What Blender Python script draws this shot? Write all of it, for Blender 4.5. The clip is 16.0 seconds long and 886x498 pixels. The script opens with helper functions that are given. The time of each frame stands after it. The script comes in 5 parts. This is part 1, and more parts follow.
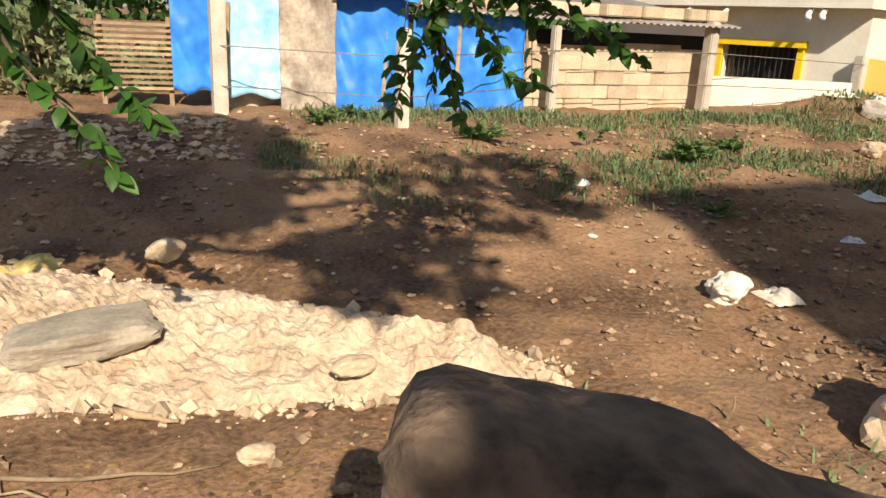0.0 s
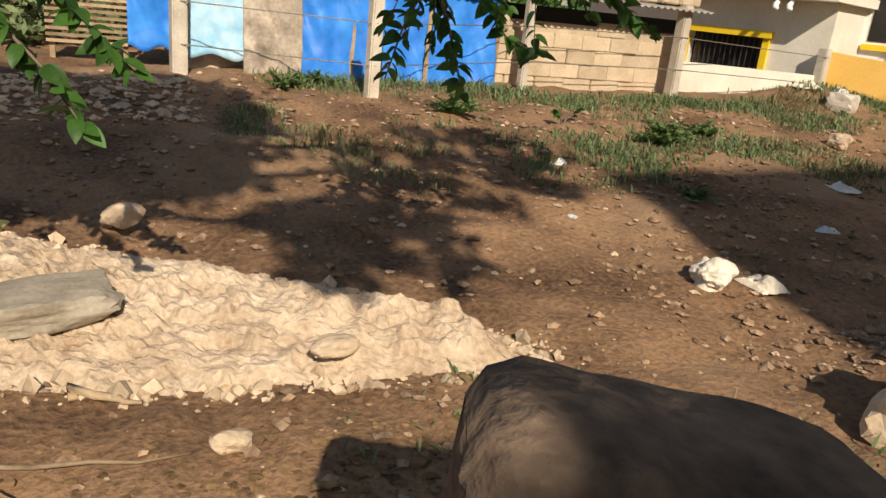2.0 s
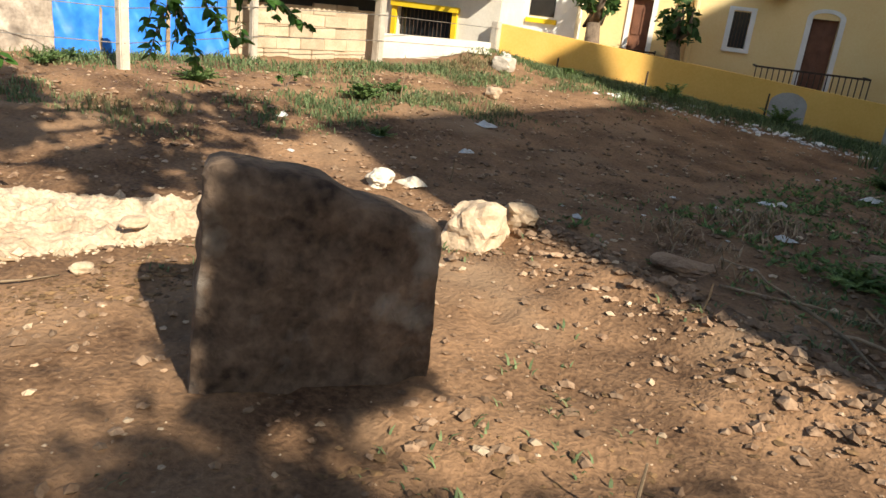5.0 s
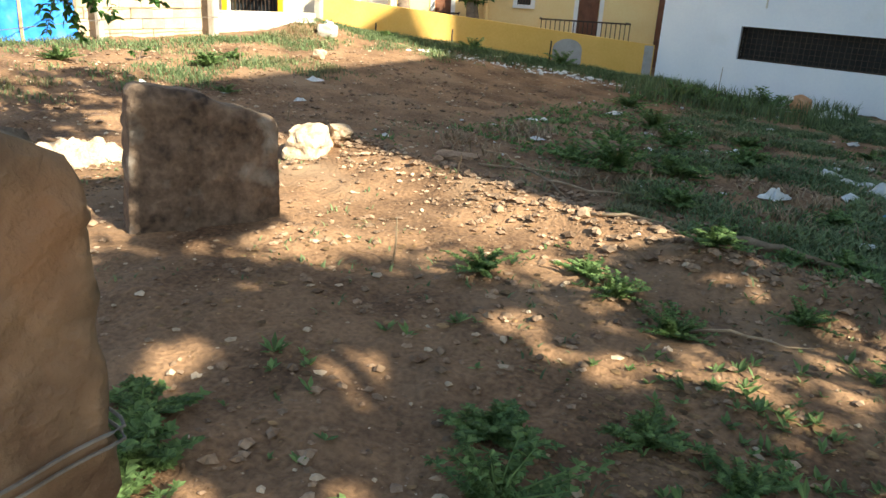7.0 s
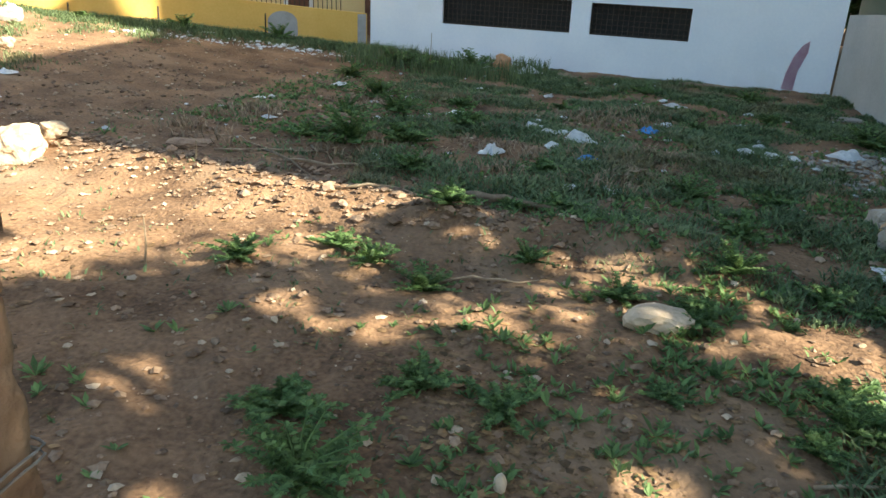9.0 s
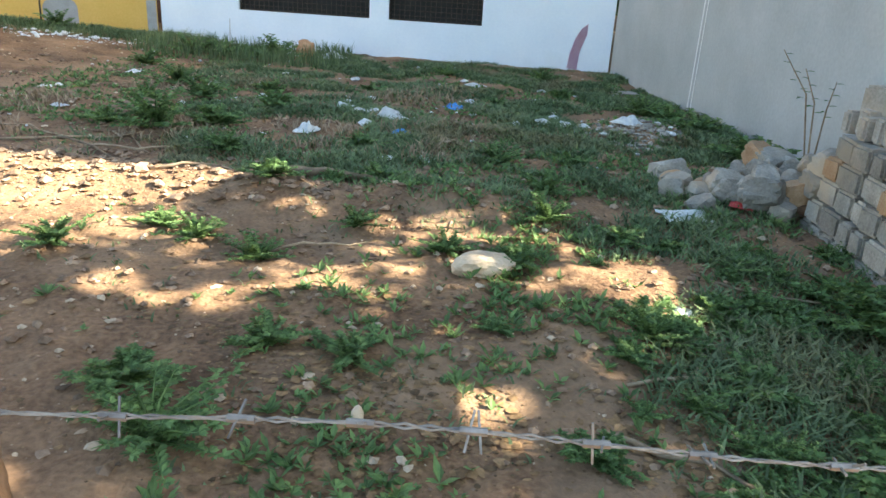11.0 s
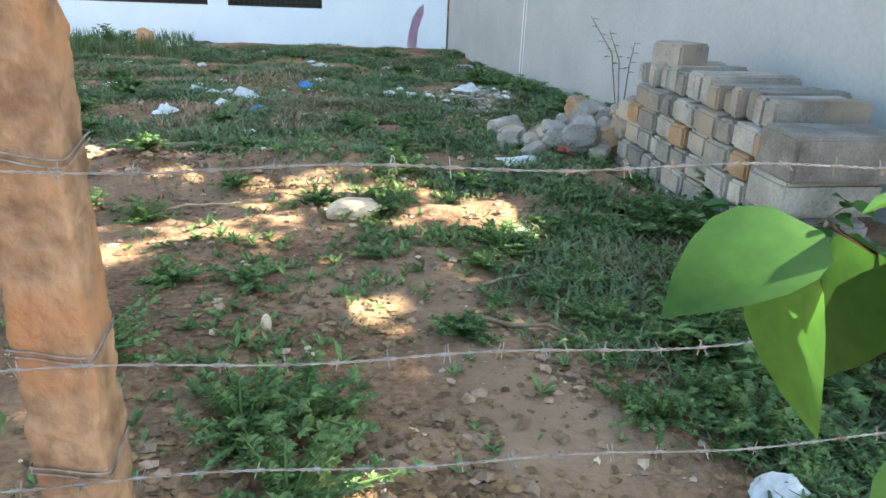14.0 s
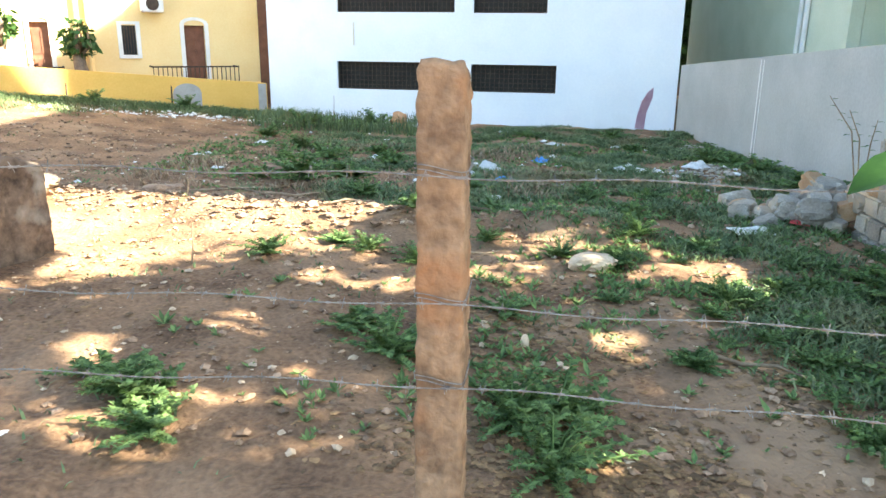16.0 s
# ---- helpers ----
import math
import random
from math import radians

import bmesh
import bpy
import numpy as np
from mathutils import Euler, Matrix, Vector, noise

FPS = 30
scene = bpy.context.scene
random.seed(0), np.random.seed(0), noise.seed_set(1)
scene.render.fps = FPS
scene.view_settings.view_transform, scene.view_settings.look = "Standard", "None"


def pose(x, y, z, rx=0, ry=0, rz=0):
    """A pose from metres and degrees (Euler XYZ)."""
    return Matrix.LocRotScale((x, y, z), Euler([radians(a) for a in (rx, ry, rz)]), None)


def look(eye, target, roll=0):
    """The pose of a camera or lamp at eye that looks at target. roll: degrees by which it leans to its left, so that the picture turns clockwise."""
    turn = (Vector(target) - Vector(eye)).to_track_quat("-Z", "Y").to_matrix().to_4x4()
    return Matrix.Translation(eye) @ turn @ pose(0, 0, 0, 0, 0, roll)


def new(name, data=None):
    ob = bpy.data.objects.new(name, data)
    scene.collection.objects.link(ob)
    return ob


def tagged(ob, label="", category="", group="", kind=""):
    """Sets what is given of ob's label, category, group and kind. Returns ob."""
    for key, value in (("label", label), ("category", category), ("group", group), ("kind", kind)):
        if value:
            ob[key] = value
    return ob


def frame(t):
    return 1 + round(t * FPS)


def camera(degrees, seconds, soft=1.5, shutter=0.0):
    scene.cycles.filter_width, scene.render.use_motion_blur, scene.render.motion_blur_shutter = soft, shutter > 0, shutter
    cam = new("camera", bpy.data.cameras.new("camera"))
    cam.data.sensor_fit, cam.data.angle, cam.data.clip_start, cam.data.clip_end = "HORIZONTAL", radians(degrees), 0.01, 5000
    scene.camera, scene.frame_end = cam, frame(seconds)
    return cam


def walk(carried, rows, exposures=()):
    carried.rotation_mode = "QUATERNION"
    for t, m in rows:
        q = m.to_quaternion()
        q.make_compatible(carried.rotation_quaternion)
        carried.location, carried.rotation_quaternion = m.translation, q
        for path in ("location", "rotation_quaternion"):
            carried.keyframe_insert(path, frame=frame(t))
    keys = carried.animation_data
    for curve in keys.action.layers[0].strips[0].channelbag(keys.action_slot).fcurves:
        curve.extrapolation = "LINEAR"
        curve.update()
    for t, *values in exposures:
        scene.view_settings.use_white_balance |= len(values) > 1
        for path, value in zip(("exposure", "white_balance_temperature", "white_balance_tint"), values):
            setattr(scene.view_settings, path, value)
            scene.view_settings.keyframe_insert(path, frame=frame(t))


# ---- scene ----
# camera and its walk
cam = camera(61.3, 16.0, soft=1.5)
walk(cam, [
    (0.0, look((-3.209, 2.793, 1.328), (-7.740, 4.325, -0.128), 2.76)),
    (0.5, look((-3.022, 2.617, 1.407), (-7.543, 4.215, -0.012), 4.23)),
    (1.0, look((-3.061, 2.577, 1.399), (-7.535, 4.310, -0.009), 5.08)),
    (1.5, look((-3.124, 2.565, 1.372), (-7.534, 4.431, -0.065), 5.76)),
    (2.0, look((-3.421, 2.717, 1.250), (-7.795, 4.562, -0.318), 5.94)),
    (2.5, look((-3.484, 2.756, 1.212), (-7.794, 4.657, -0.463), 6.22)),
    (3.0, look((-3.079, 2.578, 1.360), (-7.283, 4.695, -0.329), 5.65)),
    (3.5, look((-2.787, 2.547, 1.414), (-6.793, 5.059, -0.211), 7.18)),
    (4.0, look((-2.622, 2.588, 1.434), (-6.366, 5.458, -0.223), 7.45)),
    (4.2, look((-2.561, 2.601, 1.447), (-6.235, 5.543, -0.239), 7.64)),
    (6.3, look((-0.030, 0.710, 1.550), (-3.276, 4.216, 0.076), 3.62)),
    (6.5, look((-0.030, 0.710, 1.550), (-3.158, 4.292, 0.005), 3.95)),
    (7.0, look((0.000, 0.745, 1.540), (-2.827, 4.506, -0.152), 3.53)),
    (7.5, look((0.040, 0.680, 1.580), (-2.473, 4.678, -0.064), 3.47)),
    (8.0, look((0.070, 0.620, 1.620), (-2.152, 4.785, -0.028), 3.38)),
    (8.5, look((0.070, 0.590, 1.640), (-1.898, 4.851, -0.084), 2.52)),
    (9.0, look((0.040, 0.530, 1.650), (-1.252, 5.011, -0.153), 2.53)),
    (9.5, look((0.020, 0.450, 1.650), (-0.793, 5.028, -0.189), 2.40)),
    (9.7, look((0.023, 0.410, 1.635), (-0.653, 5.013, -0.196), 2.52)),
    (11.8, look((-0.027, 0.211, 1.515), (0.099, 4.906, -0.199), 3.14)),
    (12.0, look((0.009, 0.139, 1.523), (0.174, 4.854, -0.131), 2.88)),
    (12.5, look((0.000, 0.000, 1.509), (0.331, 4.742, -0.043), 2.27)),
    (13.0, look((-0.066, -0.139, 1.482), (0.519, 4.598, -0.010), 1.65)),
    (13.5, look((-0.097, -0.239, 1.501), (0.675, 4.437, -0.095), 1.55)),
    (14.0, look((-0.119, -0.323, 1.503), (0.761, 4.250, -0.317), 2.40)),
    (14.5, look((-0.131, -0.479, 1.514), (0.503, 4.119, -0.344), 1.73)),
    (15.0, look((-0.161, -0.692, 1.538), (0.111, 3.976, -0.235), 1.15)),
    (15.5, look((-0.255, -0.774, 1.501), (-0.312, 3.970, -0.077), 0.63)),
    (16.0, look((-0.344, -0.974, 1.508), (-0.854, 3.816, 0.166), 0.63)),
], exposures=[(0.0, 0.5, 7200, 10), (0.7, 0.22, 7200, 10), (2.0, 0.1, 7200, 10), (3.0, 0.1, 7200, 10), (4.2, 0.25, 7100, 10), (6.3, 1.5, 6900, 3), (7.5, 1.65, 6900, 2), (8.5, 1.8, 6700, 1), (9.5, 2.05, 6700, 1), (12.0, 2.95, 6700, 4), (14.5, 3.05, 6700, 4), (16.0, 3.1, 6700, 3)])

# sky and sun
SUN_AZ, SUN_EL = math.atan2(0.993, -0.116), radians(36)
world = bpy.data.worlds.new("sky")
scene.world = world
world.use_nodes = True
wn = world.node_tree.nodes
sky = wn.new("ShaderNodeTexSky")
sky.sky_type, sky.sun_disc, sky.sun_elevation, sky.sun_rotation = "NISHITA", False, SUN_EL, SUN_AZ
world.node_tree.links.new(sky.outputs[0], wn["Background"].inputs[0])
wn["Background"].inputs[1].default_value = 0.088
sun = new("sun", bpy.data.lights.new("sun", "SUN"))
sun.data.energy, sun.data.angle, sun.data.color = 5.0, radians(0.6), (1.0, 0.93, 0.82)
sun.matrix_world = look((0.993 * 30, -0.116 * 30, 30 * math.tan(SUN_EL)), (0, 0, 0))


# ---- materials
def mat(name, c1, c2, scale=4.0, rough=0.85, bump=0.3, fine=40.0, c3=None, metal=0.0, spot=0.5, dist=0.01, vary=0.0, trans=0.0):
    """Two-scale noise between colours, a third as sparse patches, with fine relief."""
    m = bpy.data.materials.new(name)
    m.use_nodes = True
    t = m.node_tree
    n, l = t.nodes, t.links
    bsdf = n["Principled BSDF"]
    tc = n.new("ShaderNodeTexCoord")
    big = n.new("ShaderNodeTexNoise")
    big.inputs["Scale"].default_value, big.inputs["Detail"].default_value = scale, 8
    small = n.new("ShaderNodeTexNoise")
    small.inputs["Scale"].default_value, small.inputs["Detail"].default_value = fine, 6
    geo = n.new("ShaderNodeNewGeometry")
    for x in (big, small):
        l.new(geo.outputs["Position"], x.inputs["Vector"])
    add = n.new("ShaderNodeMath")
    add.operation = "MULTIPLY_ADD"
    l.new(small.outputs["Fac"], add.inputs[0])
    add.inputs[1].default_value = 0.6
    l.new(big.outputs["Fac"], add.inputs[2])
    ramp = n.new("ShaderNodeMapRange")
    ramp.inputs[1].default_value, ramp.inputs[2].default_value = 0.55, 1.05
    l.new(add.outputs[0], ramp.inputs[0])
    mix = n.new("ShaderNodeMix")
    mix.data_type = "RGBA"
    mix.inputs["A"].default_value, mix.inputs["B"].default_value = (*c1, 1), (*c2, 1)
    l.new(ramp.outputs[0], mix.inputs["Factor"])
    out = mix.outputs["Result"]
    if c3:
        pat = n.new("ShaderNodeTexNoise")
        pat.inputs["Scale"].default_value, pat.inputs["Detail"].default_value = scale * 0.45, 5
        shift = n.new("ShaderNodeVectorMath")
        shift.inputs[1].default_value = (13.1, 4.7, 8.3)
        l.new(geo.outputs["Position"], shift.inputs[0])
        l.new(shift.outputs[0], pat.inputs["Vector"])
        r2 = n.new("ShaderNodeMapRange")
        r2.inputs[1].default_value, r2.inputs[2].default_value = spot, spot + 0.16
        l.new(pat.outputs["Fac"], r2.inputs[0])
        mx = n.new("ShaderNodeMix")
        mx.data_type = "RGBA"
        mx.inputs["B"].default_value = (*c3, 1)
        l.new(r2.outputs[0], mx.inputs["Factor"])
        l.new(out, mx.inputs["A"])
        out = mx.outputs["Result"]
    if vary:
        info = n.new("ShaderNodeObjectInfo")
        isl = n.new("ShaderNodeMath")
        isl.operation = "ADD"
        l.new(info.outputs["Random"], isl.inputs[0])
        l.new(geo.outputs["Random Per Island"], isl.inputs[1])
        fr = n.new("ShaderNodeMath")
        fr.operation = "FRACT"
        l.new(isl.outputs[0], fr.inputs[0])
        vr = n.new("ShaderNodeMapRange")
        vr.inputs[3].default_value, vr.inputs[4].default_value = 1 - vary, 1 + vary
        l.new(fr.outputs[0], vr.inputs[0])
        hs = n.new("ShaderNodeHueSaturation")
        l.new(vr.outputs[0], hs.inputs["Value"])
        l.new(out, hs.inputs["Color"])
        out = hs.outputs["Color"]
    l.new(out, bsdf.inputs["Base Color"])
    bsdf.inputs["Roughness"].default_value, bsdf.inputs["Metallic"].default_value = rough, metal
    bsdf.inputs["Specular IOR Level"].default_value = 0.3
    if bump:
        b = n.new("ShaderNodeBump")
        b.inputs["Strength"].default_value, b.inputs["Distance"].default_value = bump, dist
        l.new(add.outputs[0], b.inputs["Height"])
        l.new(b.outputs[0], bsdf.inputs["Normal"])
    if trans:
        tr = n.new("ShaderNodeBsdfTranslucent")
        l.new(out, tr.inputs["Color"])
        ms = n.new("ShaderNodeMixShader")
        ms.inputs[0].default_value = trans
        l.new(bsdf.outputs[0], ms.inputs[1])
        l.new(tr.outputs[0], ms.inputs[2])
        l.new(ms.outputs[0], n["Material Output"].inputs["Surface"])
    return m


DIRT = mat("dirt", (0.085, 0.045, 0.024), (0.36, 0.21, 0.115), 1.7, 0.95, 1.0, 36, (0.31, 0.2, 0.12), spot=0.55, dist=0.025)
PALE = mat("pale_soil", (0.36, 0.25, 0.16), (0.68, 0.54, 0.4), 5, 0.95, 0.9, 45, (0.5, 0.3, 0.17), spot=0.6, dist=0.02)
LIGHTROCK = mat("light_rock", (0.4, 0.29, 0.19), (0.62, 0.48, 0.34), 7, 0.9, 0.8, 50, vary=0.25)
CLOD = mat("clod", (0.15, 0.085, 0.05), (0.38, 0.26, 0.17), 7, 0.95, 0.8, 50, vary=0.4)
GRANITE = mat("granite", (0.2, 0.175, 0.145), (0.43, 0.385, 0.325), 5, 0.9, 0.8, 60, (0.4, 0.31, 0.22), spot=0.55, vary=0.3)
ORANGESTONE = mat("rusty_stone", (0.3, 0.16, 0.08), (0.45, 0.3, 0.18), 6, 0.85, 0.6, 80)
OLDSTONE = mat("weathered_stone", (0.045, 0.03, 0.022), (0.23, 0.158, 0.11), 6, 0.9, 1.0, 26, (0.34, 0.31, 0.27), spot=0.56, dist=0.03)
TANSTONE = mat("tan_stone", (0.12, 0.075, 0.046), (0.33, 0.22, 0.135), 9, 0.9, 1.0, 30, (0.29, 0.15, 0.075), spot=0.52, dist=0.02)
SLABSTONE = mat("slab_stone", (0.24, 0.2, 0.15), (0.42, 0.36, 0.28), 6, 0.9, 0.5, 50)
WHITEPAINT = mat("white_wall", (0.82, 0.85, 0.9), (0.9, 0.92, 0.95), 1.3, 0.8, 0.15, 25, (0.74, 0.76, 0.76), spot=0.6)
OLDWHITE = mat("cream_wall", (0.62, 0.57, 0.48), (0.76, 0.71, 0.62), 2.5, 0.85, 0.2, 30, (0.5, 0.46, 0.4), spot=0.62)
GREYPLASTER = mat("grey_plaster", (0.36, 0.365, 0.35), (0.46, 0.465, 0.45), 1.4, 0.85, 0.2, 30, (0.33, 0.33, 0.315), spot=0.6)
YELLOW = mat("ochre_wall", (0.72, 0.41, 0.09), (0.82, 0.5, 0.14), 1.6, 0.8, 0.15, 30, (0.66, 0.42, 0.16), spot=0.62)
LEMON = mat("yellow_facade", (0.8, 0.58, 0.27), (0.86, 0.67, 0.35), 1.5, 0.8, 0.12, 30)
TRIMYEL = mat("yellow_trim", (0.75, 0.5, 0.02), (0.82, 0.58, 0.04), 6, 0.5, 0.1, 40)
MINT = mat("pale_green_wall", (0.58, 0.64, 0.5), (0.68, 0.73, 0.6), 1.5, 0.8, 0.12, 30)
BLOCK = mat("cement_block", (0.4, 0.3, 0.2), (0.62, 0.5, 0.36), 4, 0.9, 0.6, 60, vary=0.15)
CONCRETE = mat("concrete", (0.42, 0.36, 0.29), (0.62, 0.55, 0.46), 6, 0.9, 0.4, 60, vary=0.12)
TARP = mat("blue_tarp", (0.02, 0.16, 0.6), (0.04, 0.27, 0.78), 3, 0.45, 0.3, 14, (0.1, 0.33, 0.72), spot=0.62)
TARPOLD = mat("faded_tarp", (0.2, 0.48, 0.7), (0.5, 0.68, 0.78), 4, 0.6, 0.5, 14, (0.36, 0.42, 0.42), spot=0.6)
SACK = mat("sacking", (0.24, 0.19, 0.15), (0.56, 0.47, 0.38), 5, 0.9, 0.6, 30, (0.1, 0.08, 0.07), spot=0.55)
TIN = mat("tin_sheet", (0.2, 0.18, 0.16), (0.36, 0.33, 0.3), 5, 0.6, 0.3, 40, (0.26, 0.15, 0.09), metal=0.4, spot=0.55)
# near-black colour painted in for the shade inside rooms, gaps and shacks
GLOOM = mat("gloom_black", (0.012, 0.011, 0.01), (0.03, 0.027, 0.024), 4, 0.6, 0.0)
IRON = mat("iron", (0.05, 0.035, 0.028), (0.11, 0.08, 0.06), 12, 0.7, 0.2, 60, metal=0.5)
WIRE = mat("galvanised_wire", (0.15, 0.13, 0.11), (0.34, 0.32, 0.29), 30, 0.55, 0.3, 80, metal=0.6)
WOOD = mat("door_wood", (0.12, 0.05, 0.03), (0.22, 0.1, 0.06), 6, 0.6, 0.2, 60)
BARK = mat("bark", (0.1, 0.07, 0.05), (0.24, 0.18, 0.13), 8, 0.95, 0.9, 40)
DRY = mat("dry_stick", (0.22, 0.15, 0.09), (0.42, 0.31, 0.2), 10, 0.9, 0.4, 60, vary=0.3)
DEADLEAF = mat("dead_leaf", (0.1, 0.06, 0.03), (0.32, 0.19, 0.09), 12, 0.9, 0.2, 60, vary=0.5)
LEAF = mat("leaf_green", (0.03, 0.085, 0.016), (0.07, 0.165, 0.03), 9, 0.45, 0.1, 60, vary=0.35, trans=0.35)
CROWNLEAF = mat("crown_leaf", (0.025, 0.06, 0.015), (0.06, 0.13, 0.03), 6, 0.6, 0.0, 60, vary=0.4, trans=0.2)
WEED = mat("weed_green", (0.1, 0.175, 0.06), (0.22, 0.32, 0.11), 7, 0.6, 0.0, 60, vary=0.4, trans=0.4)
GRASS = mat("grass", (0.09, 0.14, 0.06), (0.21, 0.26, 0.12), 1.6, 0.7, 0.0, 30, (0.23, 0.19, 0.1), spot=0.54, vary=0.4, trans=0.25)
PLASTIC = mat("white_plastic", (0.6, 0.6, 0.59), (0.82, 0.81, 0.79), 18, 0.5, 0.3, 70, vary=0.15, trans=0.2)
CREAMSACK = mat("cream_sack", (0.62, 0.54, 0.42), (0.78, 0.71, 0.6), 14, 0.7, 0.4, 70)
BLUEPL = mat("blue_plastic", (0.05, 0.2, 0.5), (0.1, 0.34, 0.7), 14, 0.5, 0.2, 60)
REDPL = mat("red_litter", (0.3, 0.03, 0.03), (0.42, 0.06, 0.05), 14, 0.6, 0.2, 60)
CARD = mat("cardboard", (0.3, 0.21, 0.13), (0.42, 0.31, 0.2), 10, 0.9, 0.2, 60)
STRAW = mat("straw", (0.5, 0.38, 0.12), (0.72, 0.58, 0.25), 14, 0.9, 0.4, 70)
ORANGE = mat("orange_plastic", (0.42, 0.19, 0.08), (0.6, 0.34, 0.18), 12, 0.6, 0.2, 60)
PINK = mat("pink_stain", (0.68, 0.4, 0.5), (0.78, 0.58, 0.64), 6, 0.8, 0.1, 40)
WHITETRIM = mat("white_trim", (0.72, 0.71, 0.69), (0.82, 0.81, 0.79), 6, 0.7, 0.1, 40)
GLASS = mat("window_glass", (0.02, 0.024, 0.028), (0.035, 0.04, 0.045), 2, 0.08, 0.0)
STAIN = mat("cement_patch", (0.36, 0.33, 0.3), (0.46, 0.43, 0.4), 8, 0.9, 0.2, 50)


# ---- building blocks
def thing(name, label, category, at=(0, 0, 0), turn=0.0, group="", kind=""):
    ob = new(name)
    ob.empty_display_size = 0.2
    ob.matrix_world = pose(*at, 0, 0, turn)
    return tagged(ob, label, category, group, kind)


def mesh(name, verts, faces, material, smooth=False):
    me = bpy.data.meshes.new(name)
    me.from_pydata(verts, [], faces)
    me.materials.append(material)
    if smooth:
        me.polygons.foreach_set("use_smooth", [True] * len(me.polygons))
    me.update()
    return me


def part(name, bm, material, parent=None, label="", smooth=False):
    """One mesh object under a thing or a part, from a bmesh or from ready mesh data."""
    if isinstance(bm, bmesh.types.BMesh):
        bmesh.ops.recalc_face_normals(bm, faces=bm.faces)
        me = bpy.data.meshes.new(name)
        bm.to_mesh(me)
        bm.free()
        me.materials.append(material)
        if smooth:
            me.polygons.foreach_set("use_smooth", [True] * len(me.polygons))
    else:
        me = bm
    ob = new(name, me)
    ob.parent = parent
    return tagged(ob, label)


def box(x0, x1, y0, y1, z0, z1, bm=None, bevel=0.0):
    own = bm if bm is not None and not bevel else bmesh.new()
    vs = [own.verts.new((x, y, z)) for x in (x0, x1) for y in (y0, y1) for z in (z0, z1)]
    for f in ((0, 1, 3, 2), (4, 6, 7, 5), (0, 4, 5, 1), (2, 3, 7, 6), (0, 2, 6, 4), (1, 5, 7, 3)):
        own.faces.new([vs[i] for i in f])
    if bevel:
        bmesh.ops.bevel(own, geom=own.edges[:], offset=bevel, segments=2, affect="EDGES")
    return own


def tube(points, radii, sides=6):
    """A tapered tube along points, as verts and faces."""
    verts, faces = [], []
    pts = [Vector(p) for p in points]
    for i, p in enumerate(pts):
        d = (pts[min(i + 1, len(pts) - 1)] - pts[max(i - 1, 0)]).normalized()
        a = d.orthogonal().normalized()
        b = d.cross(a)
        for k in range(sides):
            w = 2 * math.pi * k / sides
            verts.append(tuple(p + (a * math.cos(w) + b * math.sin(w)) * radii[i]))
    for i in range(len(pts) - 1):
        for k in range(sides):
            o, q = i * sides, (k + 1) % sides
            faces.append((o + k, o + q, o + sides + q, o + sides + k))
    faces.append(tuple(range(sides))[::-1])
    faces.append(tuple(range((len(pts) - 1) * sides, len(pts) * sides)))
    return verts, faces


def join(pieces):
    verts, faces = [], []
    for v, f in pieces:
        o = len(verts)
        verts += v
        faces += [tuple(i + o for i in g) for g in f]
    return verts, faces


def fbm(x, y, z=0.0, octaves=4):
    return noise.fractal(Vector((x, y, z)), 1.0, 2.0, octaves)


def step(a):
    a = min(max(a, 0.0), 1.0)
    return a * a * (3 - 2 * a)


def rockmesh(name, seed, material, sub=2, rough=0.35, flat=1.0, boxy=0.0):
    """A broken stone about 1 m across, its base near z = 0."""
    bm = bmesh.new()
    bmesh.ops.create_icosphere(bm, subdivisions=sub, radius=0.5)
    for v in bm.verts:
        p = v.co.copy()
        if boxy:
            m = max(abs(p.x), abs(p.y), abs(p.z))
            p = p.lerp(p * (0.46 / m), boxy)
        k = 1 + rough * noise.noise(p * 2.2 + Vector((seed * 7.3, seed * 3.1, 0))) + rough * 0.4 * noise.noise(p * 6 + Vector((0, seed * 5.1, seed)))
        v.co = Vector((p.x * k, p.y * k, p.z * k * flat))
    low = min(v.co.z for v in bm.verts)
    for v in bm.verts:
        v.co.z -= low
    me = bpy.data.meshes.new(name)
    bm.to_mesh(me)
    bm.free()
    me.materials.append(material)
    return me


# ---- the ground
def height(x, y):
    """The lie of the land, without clods."""
    z = 0.03 + 0.46 * step((-x - 5.3) / 5)
    z -= 0.16 * step((y - 6) / 6) * step((x + 7) / 4)
    z += 0.14 * math.exp(-((y - (5.15 - 0.16 * (x + 2.5))) / 0.28) ** 2) * step((x + 5.6) / 0.8) * step((-0.6 - x) / 0.6)
    z += 0.16 * math.exp(-((x + 0.1) / 0.75) ** 2 - ((y - 4.95) / 0.35) ** 2)
    z += 0.12 * math.exp(-((x - 1.9) / 0.5) ** 2 - ((y - 8.0) / 0.6) ** 2)
    z += 0.26 * math.exp(-((x + 10.2) / 0.5) ** 2 - ((y - 10.1) / 0.75) ** 2)
    return z


def ground_z(x, y):
    near = 1.0 if -15 < x < 5 and -2 < y < 16 else 0.0
    return height(x, y) + near * (0.035 * fbm(x * 1.3, y * 1.3, 2.0) + 0.022 * fbm(x * 5, y * 5, 5.0, 3) + 0.011 * fbm(x * 15, y * 15, 8.0, 2))


